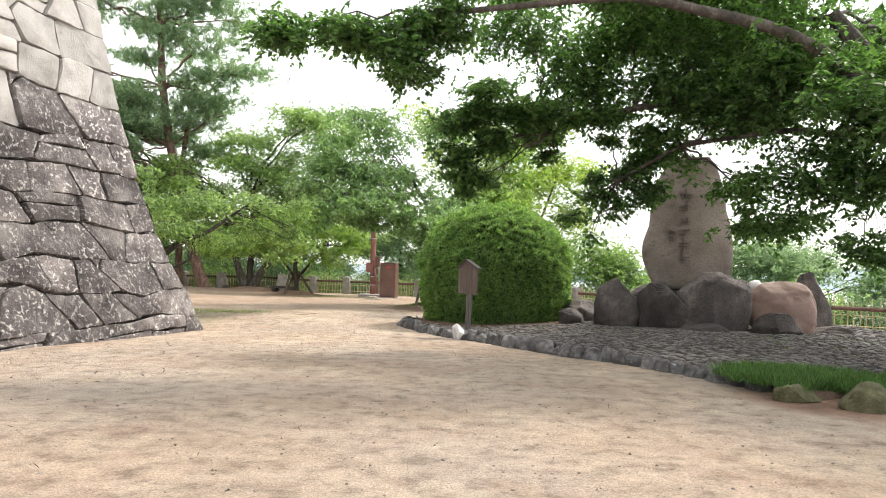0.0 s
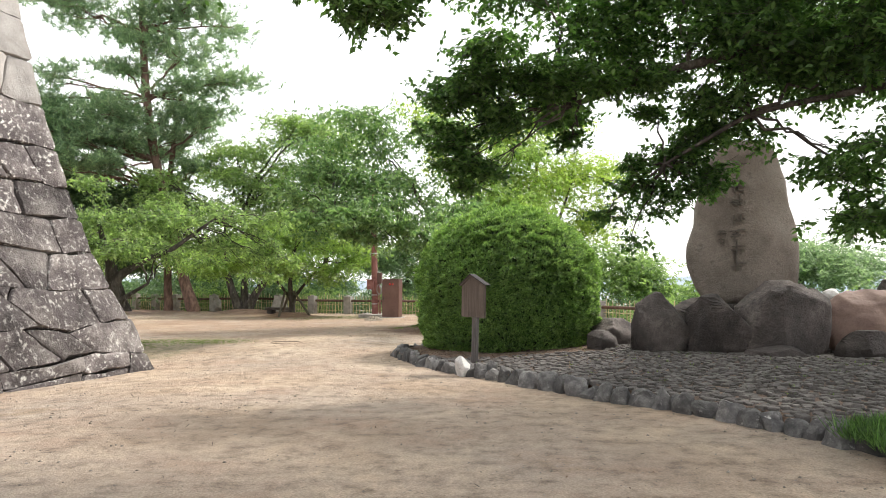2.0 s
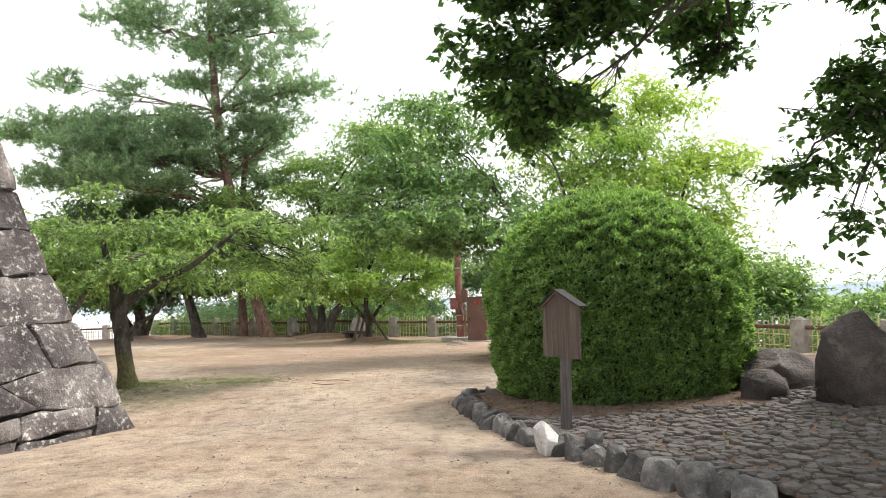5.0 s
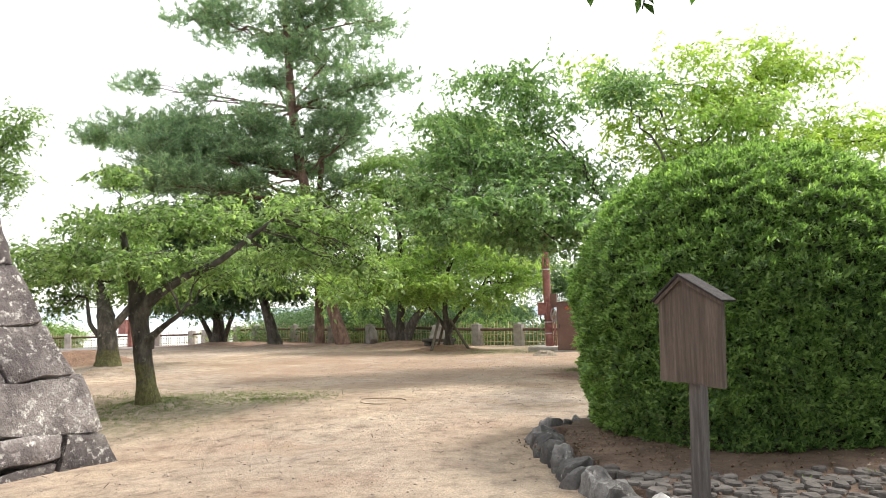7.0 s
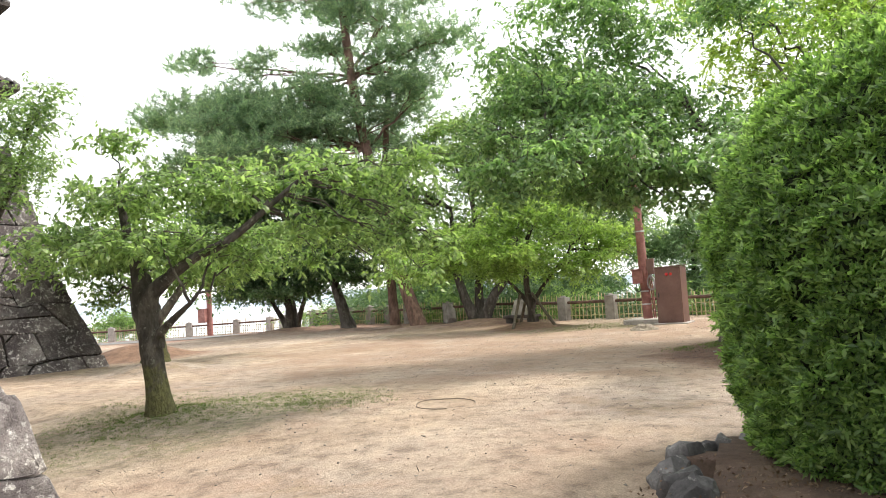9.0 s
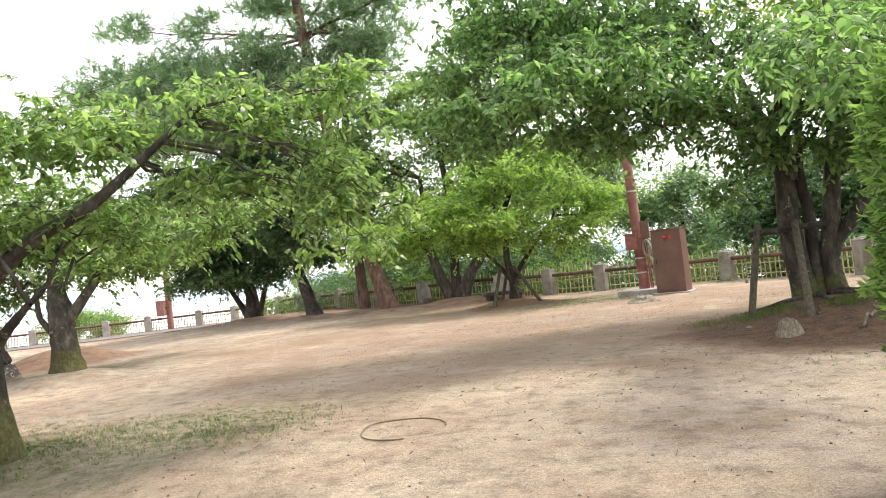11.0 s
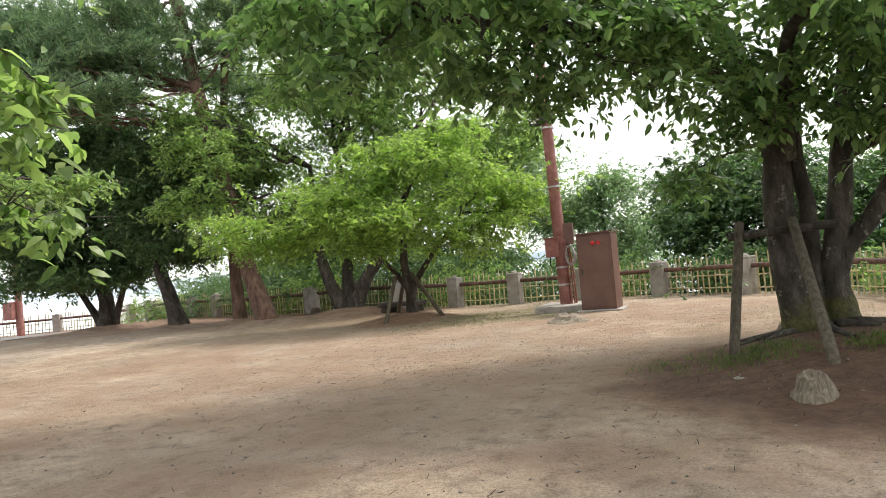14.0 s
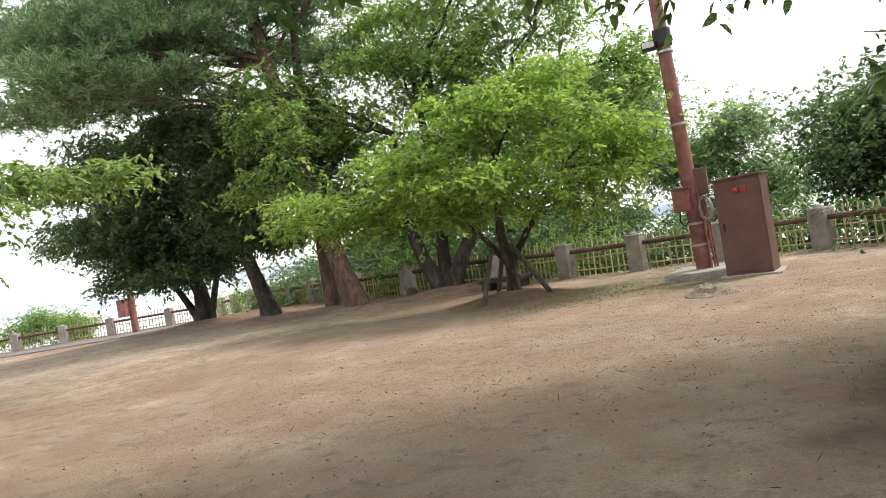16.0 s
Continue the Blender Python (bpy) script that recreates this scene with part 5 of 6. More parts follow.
tree("cherry_tree", -12.0, 44.3, "large old cherry tree with several leaning mossy trunks",
     [([(-12.3, 44.3, 0.1), (-12.8, 44.3, 1.2), (-13.2, 44.4, 2.5), (-13.5, 45, 5.5)], (0.26, 0.22, 0.17, 0.08)), ([(-11.9, 44.3, 0.1), (-11.4, 44.3, 1.2), (-10.6, 44.5, 2.2), (-10.2, 45.2, 4.8)], (0.26, 0.22, 0.17, 0.08)),
      ([(-12.1, 44.4, 0.1), (-12.2, 44.6, 1.5), (-12.1, 45, 3.0), (-12.4, 45, 6.0)], (0.22, 0.18, 0.12))],
     TE, [(TE, 2.0, 0.8, 15, 0.17, 0.48, M["lightened_cherry_leaf"])], M["bark"], 0.12, 53)

TF = [(-7.9, 39.0, 4.2, 1.8, 0.6), (-9.9, 38.5, 3.5, 1.6, 0.5), (-6.0, 39.5, 3.5, 1.6, 0.5), (-5.0, 40.0, 2.7, 1.2, 0.5), (-12.7, 38.3, 2.7, 1.2, 0.5), (-11.2, 39.0, 2.6, 1.5, 0.5), (-8.2, 38.7, 2.8, 1.9, 0.6), (-6.2, 39.0, 2.3, 1.3, 0.5), (-7.0, 39.5, 5.0, 1.0, 0.5), (-8.7, 38.7, 2.2, 1.1, 0.4)]
tree("cherry_tree", -8.27, 39.5, "young bright green spreading cherry tree held by wooden props",
     [([(-8.2, 39.5, 0.1), (-8.2, 39.5, 0.9), (-8.3, 39.4, 1.6), (-8.1, 39.3, 3.2)], (0.15, 0.13, 0.11, 0.05)), ([(-8.2, 39.5, 0.8), (-8.7, 39.4, 1.5), (-9.6, 39, 2.6)], (0.09, 0.04)), ([(-8.15, 39.5, 0.9), (-7.5, 39.4, 1.7), (-6.6, 39.4, 2.7)], (0.09, 0.04))],
     TF, [(TF, 2.0, 0.6, 16, 0.15, 0.46, M["bright_leaf"])], M["bark"], 0.07, 61)


def props(name, legs, bar, label):
    thing = base(name, legs[0][0][0], legs[0][0][1], 0, label, "tree prop")
    for k, (a, b) in enumerate(legs):
        arrays("pole", *tube(curve_points(a, b, 5), (0.06, 0.055), 10, 0.03, k), M["prop_wood"], thing)
    if bar:
        arrays("crossbar", *tube(curve_points(bar[0], bar[1], 4), (0.05,), 8), M["bark"], thing)
    return thing


props("tree_props", [((-8.55, 38.25, 0), (-8.5, 39.2, 1.25)), ((-7.2, 39.2, 0), (-8.1, 39.4, 1.3)), ((-8.9, 40.2, 0), (-8.35, 39.6, 1.3))], None, "wooden props leaning on the young cherry tree")
props("tree_props", [((-1.15, 29.0, 0), (-0.85, 29.75, 1.62)), ((-0.34, 27.95, 0), (-0.28, 29.72, 1.6))], ((-1.0, 29.7, 1.46), (0.2, 29.72, 1.52)), "pair of log props with a crossbar bracing the old tree")

MT1 = [(-5.03, 29.0, 5.71, 1.05, 0.52), (-3.5, 29.0, 5.25, 1.0, 0.5), (-1.91, 29.0, 4.79, 0.95, 0.48), (-0.61, 29.0, 4.69, 0.82, 0.46), (0.28, 29.0, 3.85, 0.62, 0.49), (-4.73, 29.0, 4.54, 0.93, 0.35), (-1.41, 29.0, 3.73, 0.75, 0.32), (-3.5, 30.0, 7.6, 1.7, 0.7), (-4.4, 29.0, 6.4, 1.4, 0.6), (-2.4, 30.0, 6.8, 1.3, 0.7), (-5.0, 28.0, 5.0, 1.1, 0.5), (-3.5, 28.0, 4.6, 1.4, 0.6), (-2.3, 28.5, 4.0, 1.2, 0.5), (-4.4, 27.5, 3.8, 0.9, 0.4), (-1.6, 30.5, 5.6, 1.1, 0.8), (-3.3, 28.5, 3.3, 1.0, 0.3), (-5.3, 27.0, 4.1, 0.6, 0.3), (-0.2, 31.0, 7.5, 1.4, 0.8), (-3.8, 29, 5.6, 1.5, 0.8), (-2.4, 29.3, 5.3, 1.3, 0.8)]
MT2 = [(0.6, 29.0, 3.7, 0.8, 0.6), (-1.0, 29.5, 2.9, 0.5, 0.3), (-1.4, 30.0, 2.3, 0.4, 0.2), (-2.5, 27.0, 3.9, 1.0, 0.3), (-3.5, 26.0, 3.9, 0.9, 0.3), (-4.8, 26.5, 3.9, 0.6, 0.25), (-4.6, 27.0, 3.3, 0.6, 0.2), (-3.3, 27.5, 3.4, 0.7, 0.25), (-1.6, 28.0, 3.8, 0.7, 0.4), (0.9, 28.0, 2.8, 0.5, 0.35), (-0.4, 28.0, 3.9, 0.8, 0.4), (0.2, 28.0, 4.5, 1.0, 0.4), (0.1, 24.3, 3.2, 0.9, 0.45), (0.3, 26.0, 3.7, 1.0, 0.5), (0.3, 29.2, 3.0, 0.8, 0.35), (1.3, 29.2, 3.0, 0.9, 0.4), (-0.7, 29.0, 3.3, 0.8, 0.4), (1.9, 28.6, 3.6, 1.0, 0.6), (0.8, 28.2, 3.4, 0.9, 0.45), (-0.4, 29.3, 2.85, 0.6, 0.28), (0.7, 29.2, 2.7, 0.7, 0.28), (-1.75, 28.0, 3.05, 0.45, 0.22)]
# right side of this crown: sunlight painted in with the brighter leaf material
MT3 = [(1.5, 30.5, 5.5, 1.5, 0.9), (2.6, 29.5, 4.2, 1.1, 0.6), (2.3, 31.0, 6.8, 1.3, 0.8), (3.2, 31, 5.2, 1.1, 0.7)]
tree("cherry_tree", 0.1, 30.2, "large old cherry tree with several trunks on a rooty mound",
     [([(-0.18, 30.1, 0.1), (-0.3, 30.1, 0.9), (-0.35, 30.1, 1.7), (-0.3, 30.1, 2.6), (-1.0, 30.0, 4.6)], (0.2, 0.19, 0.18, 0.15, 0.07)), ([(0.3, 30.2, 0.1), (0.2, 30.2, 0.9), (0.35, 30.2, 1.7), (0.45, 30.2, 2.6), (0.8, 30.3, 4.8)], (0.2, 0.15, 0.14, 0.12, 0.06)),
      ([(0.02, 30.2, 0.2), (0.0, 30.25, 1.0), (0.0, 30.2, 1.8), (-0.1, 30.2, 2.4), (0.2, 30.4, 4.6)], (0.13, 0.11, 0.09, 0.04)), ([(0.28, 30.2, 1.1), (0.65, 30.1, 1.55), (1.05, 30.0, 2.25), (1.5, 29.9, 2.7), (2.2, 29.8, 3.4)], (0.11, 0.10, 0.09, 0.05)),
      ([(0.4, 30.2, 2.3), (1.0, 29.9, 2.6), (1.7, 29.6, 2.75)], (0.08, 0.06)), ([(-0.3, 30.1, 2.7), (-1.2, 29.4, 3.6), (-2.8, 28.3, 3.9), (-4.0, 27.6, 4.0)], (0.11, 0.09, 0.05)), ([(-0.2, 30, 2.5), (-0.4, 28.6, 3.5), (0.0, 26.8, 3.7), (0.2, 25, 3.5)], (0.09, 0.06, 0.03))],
     MT1 + MT2 + MT3, [(MT1, 1.3, 0.5, 15, 0.125, 0.48, M["shaded_cherry_leaf"]), (MT2, 1.25, 0.42, 13, 0.14, 0.48, M["shaded_cherry_leaf"]), (MT3, 1.8, 0.5, 15, 0.13, 0.48, M["bright_leaf"])], M["lichen_bark"], 0.06, 71, 0.2, 4, True)

T2 = [(3.3, 33.0, 5.9, 1.9, 1.1), (5.1, 33.5, 6.6, 1.8, 1.1), (2.5, 33.0, 7.4, 1.7, 1.0), (4.3, 34.0, 8.5, 1.4, 0.9), (5.6, 33.0, 4.8, 1.3, 0.9), (1.1, 32.5, 5.8, 1.3, 0.9), (2.9, 33.0, 4.6, 1.7, 0.6), (1.8, 33.0, 8.4, 1.4, 0.9), (3.4, 33.5, 9.1, 1.2, 0.8), (6.4, 33.0, 6.3, 1.0, 0.8), (5.8, 32.5, 3.9, 1.0, 0.7), (0.3, 33.0, 7.0, 1.2, 1.0), (-0.9, 32.2, 8.5, 1.2, 0.8)]
tree("broadleaf_tree", 3.4, 33.2, "light yellow-green feathery tree behind the clipped bush",
     [([(3.4, 33.2, 0), (3.4, 33.2, 1.6), (3.2, 33.2, 3.4), (3.6, 33.3, 6.8)], (0.2, 0.18, 0.14, 0.05)), ([(3.4, 33.2, 2.0), (4.3, 33.2, 3.8), (5.1, 33.4, 6.0)], (0.1, 0.04)), ([(3.3, 33.2, 2.2), (2.4, 33.0, 4.0), (1.8, 32.8, 5.8)], (0.1, 0.04))],
     T2, [(T2, 1.5, 0.75, 16, 0.15, 0.42, M["yellow_leaf"])], M["bark"], 0.08, 81)

MAPA = [(-2.4, 10.0, 4.9, 0.5, 0.25), (-1.5, 10.0, 4.8, 0.6, 0.35), (-0.7, 10.0, 4.4, 0.45, 0.35), (-0.4, 10.0, 5.1, 0.6, 0.35), (0.26, 13.5, 4.38, 0.45, 0.32), (0.04, 13.5, 3.7, 0.35, 0.27), (0.35, 13.5, 3.44, 0.44, 0.28), (0.35, 13.5, 3.03, 0.23, 0.14), (0.86, 13.5, 4.0, 0.44, 0.32), (0.82, 13.5, 3.27, 0.16, 0.14), (1.3, 13.5, 4.41, 0.5, 0.32), (1.87, 14.8, 4.37, 0.44, 0.19), (2.08, 14.8, 3.96, 0.33, 0.16), (3.45, 13.6, 3.43, 0.44, 0.3), (3.89, 13.6, 3.05, 0.37, 0.32), (2.99, 13.6, 2.97, 0.39, 0.26), (2.37, 13.6, 2.63, 0.26, 0.12), (2.74, 13.6, 2.23, 0.17, 0.16), (3.31, 13.6, 2.81, 0.31, 0.21), (2.88, 13.6, 3.38, 0.26, 0.19), (3.77, 13.6, 3.84, 0.44, 0.21), (3.17, 13.6, 4.11, 0.31, 0.15), (0.67, 13.0, 4.68, 0.66, 0.23), (1.84, 13.0, 4.46, 0.59, 0.24), (2.7, 13.0, 4.49, 0.47, 0.2), (3.82, 13.0, 4.13, 0.46, 0.24), (4.3, 13.0, 3.77, 0.31, 0.29)]
# outermost clumps, mostly out of view, are added to shade terrace and monument
MAPB = [(2.9, 14.0, 5.4, 1.0, 0.7), (4.2, 13.0, 4.8, 1.3, 0.6), (5.3, 12.0, 4.5, 1.1, 0.7), (5.8, 11.0, 5.0, 1.1, 0.7), (5.8, 11.0, 3.3, 0.9, 0.5), (5.5, 11.5, 2.5, 0.7, 0.3), (6.3, 10.5, 2.8, 0.6, 0.5), (5.0, 12.5, 6.0, 1.4, 0.6), (3.5, 13.5, 6.4, 1.5, 0.6), (1.4, 14.0, 6.5, 1.0, 0.6), (8.5, 11.5, 5.5, 1.6, 0.9), (9.5, 13.0, 6.0, 1.6, 0.9), (8.0, 9.0, 5.5, 1.6, 0.9), (10.6, 15.0, 6.2, 1.6, 0.8), (6.2, 10.5, 2.1, 0.45, 0.25), (5.1, 12.0, 3.1, 0.5, 0.25), (3.8, 11.0, 6.4, 1.8, 0.5), (1.3, 11.0, 6.5, 1.6, 0.5), (5.7, 9.5, 3.8, 0.7, 0.5), (7.6, 17.4, 6.6, 1.5, 0.7), (9.2, 18.4, 7.0, 1.6, 0.7), (6.4, 16.4, 7.2, 1.4, 0.6), (9.6, 16.0, 6.8, 1.5, 0.7), (11.0, 17.5, 7.4, 1.6, 0.8)]
tree("broadleaf_tree", 6.5, 9.5, "large dark-leaved tree spreading over the monument and the path",
     [([(6.5, 9.5, 0.1), (6.55, 9.6, 1.2), (6.9, 10.2, 2.6), (7.0, 10.8, 4.2), (6.4, 11.8, 6.0)], (0.32, 0.27, 0.24, 0.2, 0.12)), ([(6.9, 10.6, 3.8), (6.2, 11.6, 4.5), (5.0, 12.4, 4.8), (3.4, 12.9, 4.6), (2.0, 13.4, 4.2)], (0.13, 0.10, 0.07, 0.04)),
      ([(6.9, 10.4, 4.0), (5.0, 10.4, 5.2), (2.6, 10.2, 5.6), (0.2, 10.0, 5.2)], (0.11, 0.08, 0.04)), ([(6.9, 10.4, 3.6), (5.6, 11.6, 4.0), (4.2, 12.8, 3.9), (3.2, 13.4, 3.3)], (0.06, 0.04, 0.02))],
     MAPA + MAPB, [(MAPA, 5.2, 0.3, 14, 0.09, 0.56, M["maple_leaf"]), (MAPB, 3.2, 0.36, 14, 0.1, 0.56, M["maple_leaf"])], M["bark"], 0.05, 91, 0.15, 4)

WT = [(-17.5, 26.0, 6.5, 0.9, 0.8), (-16.5, 26.0, 6.8, 0.7, 0.7), (-17.7, 26.0, 5.4, 0.8, 0.5), (-17.7, 25.5, 4.7, 0.9, 0.6), (-16.4, 26.0, 5.6, 0.7, 0.5)]
tree("broadleaf_tree", -18.6, 25.6, "slender light-leaved tree growing out of the castle wall",
     [([(-18.9, 25.6, 3.0), (-18.2, 25.7, 4.0), (-17.7, 25.9, 5.0), (-17.2, 26, 6.4)], (0.1, 0.08, 0.03))], WT, [(WT, 1.5, 0.6, 14, 0.12, 0.42, CH)], M["bark"], 0.04, 95)

for k, (nm, bl, mat, dens, lab) in enumerate((
        ("far_a", [(-3.6, 56.0, 4.0, 1.9, 1.2), (-2.6, 56.0, 2.5, 1.6, 1.0), (-4.1, 56.0, 1.0, 2.4, 1.2), (-5.5, 57.0, 3.4, 1.9, 1.3)], "blue_leaf", 3.0, "light green tree on the slope beyond the railing"),
        ("far_b", [(1.3, 46.5, 3.2, 2.3, 1.1), (4.1, 46.5, 2.6, 2.2, 1.1), (-0.1, 46.0, 1.7, 1.5, 0.9), (2.2, 45.5, 1.2, 2.5, 1.0), (5.6, 46.0, 3.0, 1.8, 1.0), (4.7, 45.0, 0.9, 1.9, 1.0), (2.6, 46.2, 3.9, 1.2, 0.8)], "dark_leaf", 4.2, "dense green tree on the slope beyond the railing"),
        ("far_c", [(15.8, 36.0, 2.8, 2.0, 1.2), (18.8, 38.0, 2.4, 1.8, 1.1), (20.5, 34.0, 1.8, 1.8, 1.2), (13.8, 37.0, 1.6, 1.8, 1.1)], "blue_leaf", 3.2, "round grey-green tree on the slope beyond the railing"),
        ("far_d", [(9.5, 36.5, 1.8, 1.6, 0.9), (8.0, 38.5, 2.4, 1.9, 1.3), (11.0, 34.5, 0.9, 1.6, 0.9)], "cherry_leaf", 3.2, "green tree on the slope beyond the railing"),
        ("far_e", [(-44, 55, 0.2, 1.6, 1.0), (-46, 54, 0.6, 1.8, 1.1)], "cherry_leaf", 3.2, "low green tree on the slope beyond the railing"),
        ("far_f", [(-21, 55, 1.4, 2.0, 1.3), (-25, 57, 0.8, 2.2, 1.2), (-17, 54, 2.4, 2.2, 1.5), (-20, 53, 0.4, 2.4, 1.3)], "dark_leaf", 3.0, "green tree on the slope beyond the railing"),
        ("far_g", [(-12, 53, 1.8, 2.2, 1.4), (-8, 51, 1.2, 2.0, 1.2), (-15, 54, 4.0, 2.2, 1.5), (-11, 50, 0.2, 2.6, 1.4), (-14.5, 51, 0.4, 2.4, 1.4)], "dark_leaf", 3.2, "green tree on the slope beyond the railing"),
        ("far_h", [(-9.5, 55, 7.0, 2.2, 1.5), (-7.5, 56, 5.5, 2.0, 1.3), (-10.5, 55, 5.0, 2.0, 1.3)], "blue_leaf", 3.2, "tall grey-green tree beyond the railing"))):
    x, y = bl[0][0], bl[0][1]
    z = ground_all(x, y)
    th = base("broadleaf_tree", x, y, z, lab, "tree", "trees beyond the railing")
    tz = bl[0][2]
    trunk_mesh(th, [(x, y, z - 0.1), (x + 0.2, y, (z + tz) / 2), (x, y, tz)], (0.22, 0.18, 0.08), M["bark"], 200 + k)
    limbs_to(th, [(x + 0.2, y, (z + tz) / 2), (x, y, tz)], bl, 0.1, M["bark"], 210 + k, 0.2, 3)
    tree_crown(th, split(bl, 5, 240 + k, 0.7, 0.6), dens * 1.2, 0.9, 16, 0.17, 0.5, M[mat], 220 + k)

# stone marker behind the young cherry
mk = base("stone_marker", -9.7, 43.3, 0, "low grey stone marker on a dark stone table by the railing", "marker")
bm = bmesh.new()
box(bm, -0.75, -0.35, 0.22, 0.75, 0.35, 0.36, None, 0.03)
part("table_slab", bm, M["boulder"], None, "dark flat stone slab").parent = mk
for sx in (-0.5, 0.5):
    bm = bmesh.new()
    box(bm, sx - 0.16, -0.28, -0.1, sx + 0.16, 0.28, 0.215, None, 0.03)
    part("support", bm, M["boulder"]).parent = mk
bm = bmesh.new()
vs = box(bm, -0.42, -0.2, 0.36, 0.42, 0.2, 0.98, None, 0.02)
for v in bm.verts:
    if v.co.z > 0.7:
        v.co.x *= 0.62
        v.co.y *= 0.7
part("upper_stone", bm, M["concrete"], None, "pale tapered upright stone").parent = mk
mk.matrix_basis = pose(-9.75, 43.2, ground_z(-9.75, 43.2), 0, 0, -8)

# pines
PINE_R = [(-16.02, 44.0, 17.57, 3.29, 1.32), (-13.68, 44.0, 17.04, 1.81, 1.25), (-18.67, 44.0, 16.6, 2.31, 1.15), (-22.4, 44.0, 17.66, 2.32, 1.06), (-24.29, 44.0, 18.54, 1.83, 0.83), (-15.96, 44.0, 15.05, 2.79, 0.92), (-13.28, 44.0, 13.46, 2.02, 0.59), (-19.27, 44.0, 14.26, 1.81, 0.72), (-15.9, 44.0, 12.56, 2.45, 0.85), (-14.05, 44.0, 11.05, 1.63, 0.85), (-19.52, 44.0, 11.43, 1.8, 0.98), (-17.48, 44.0, 9.76, 2.93, 0.85), (-17.11, 44.0, 20.98, 3.64, 1.33), (-18.88, 44.0, 23.76, 2.17, 1.5), (-13.91, 44.0, 20.08, 1.81, 0.92), (-21.48, 44.0, 20.37, 2.33, 1.0)]
PINE_L = [(-25.97, 42.0, 14.07, 1.27, 0.72), (-22.16, 42.0, 13.06, 1.22, 0.81), (-28.1, 42.0, 11.35, 1.59, 0.67), (-23.78, 42.0, 11.35, 2.5, 1.0), (-21.0, 42.0, 9.85, 1.71, 0.8), (-24.52, 42.0, 9.94, 2.07, 0.71), (-24.87, 41.5, 11.11, 2.02, 1.01), (-20.35, 41.5, 10.08, 1.87, 0.94), (-18.57, 41.5, 7.94, 1.27, 0.65), (-23.93, 41.5, 8.84, 1.99, 0.72)]


def pine_crown(thing, blobs, per, seed):
    """Tufts of needles set along short shoots, gathered in flat pads."""
    rng = np.random.default_rng(seed)
    P, O = spray_points(split(blobs, 7, seed, 0.5, 0.4), per, rng, 22 * 0.5 * 0.26 * 0.26 * 0.16, 0.1)
    up = unit(O * np.array((1, 1, 0.4)) + np.array((0, 0, 0.55)))
    n, k = len(P), 22
    t = rng.random((n, k))
    pos = P[:, None] + up[:, None] * (t * 0.45)[..., None]
    ax = up[:, None] * 0.8 + rng.normal(size=(n, k, 3)) * 0.6
    nor = rng.normal(size=(n, k, 3))
    ln = 0.26 * (0.7 + 0.6 * rng.random((n, k)))
    leaves("needles", pos.reshape(-1, 3), ax.reshape(-1, 3), nor.reshape(-1, 3), ln.ravel(), 0.16, M["needle"], thing, rng)
    tagged(twigs("twig_growth", P[::3], P[::3] + up[::3] * 0.4, 0.012, M["pine_bark"], thing), "", "", "", "stuff")


pine = base("pine_tree", -14.2, 42.3, 0.1, "tall leaning red-barked pine with layered pads of needles", "tree", "pines")
pine_pts = [(-14.2, 42.3, 0.05), (-14.9, 42.5, 1.6), (-15.8, 43.0, 4.5), (-17.3, 43.8, 8.8), (-18.0, 44, 12.5), (-18.3, 44, 16.5), (-18.5, 44, 20.0), (-18.8, 44, 23.5)]
trunk_mesh(pine, pine_pts, (0.31, 0.28, 0.26, 0.25, 0.23, 0.19, 0.14, 0.06), M["pine_bark"], 301, 1.3)
limbs_to(pine, pine_pts[3:], PINE_R + PINE_L, 0.11, M["pine_bark"], 302, 0.1, 6)
pine_crown(pine, PINE_R, 1.75, 303)
pine_crown(pine, PINE_L, 2.2, 304)
pine2 = base("pine_tree", -16.5, 44.3, 0.05, "slim dark-trunked pine standing behind the leaning pine", "tree", "pines")
p2_pts = [(-16.5, 44.3, 0), (-16.7, 44.5, 3), (-16.9, 44.8, 7), (-16.6, 45, 11), (-16.3, 45, 13)]
trunk_mesh(pine2, p2_pts, (0.22, 0.2, 0.17, 0.13, 0.07), M["pine_bark"], 311, 1.25)
P2B = [(-15.8, 45.5, 11.5, 1.8, 0.7), (-17.6, 45.5, 9.3, 1.8, 0.6), (-15.4, 45.2, 8.6, 1.6, 0.5), (-23.5, 42, 8.4, 2.2, 0.8), (-20.5, 41.5, 8.0, 2.2, 0.8), (-21.3, 39.0, 7.9, 1.6, 0.7), (-22.3, 40.0, 10.3, 2.2, 1.1), (-19.8, 41.0, 9.6, 2.3, 1.0), (-19.3, 42.0, 11.1, 1.9, 1.1), (-16.0, 44.0, 10.6, 1.5, 1.2), (-26.0, 42.0, 11.4, 2.0, 0.7), (-27.0, 42.0, 8.7, 1.8, 0.6), (-24.4, 42.0, 9.4, 2.0, 0.7)]
limbs_to(pine2, p2_pts[2:], P2B, 0.09, M["pine_bark"], 312, 0.1, 5)
pine_crown(pine2, P2B, 2.0, 313)

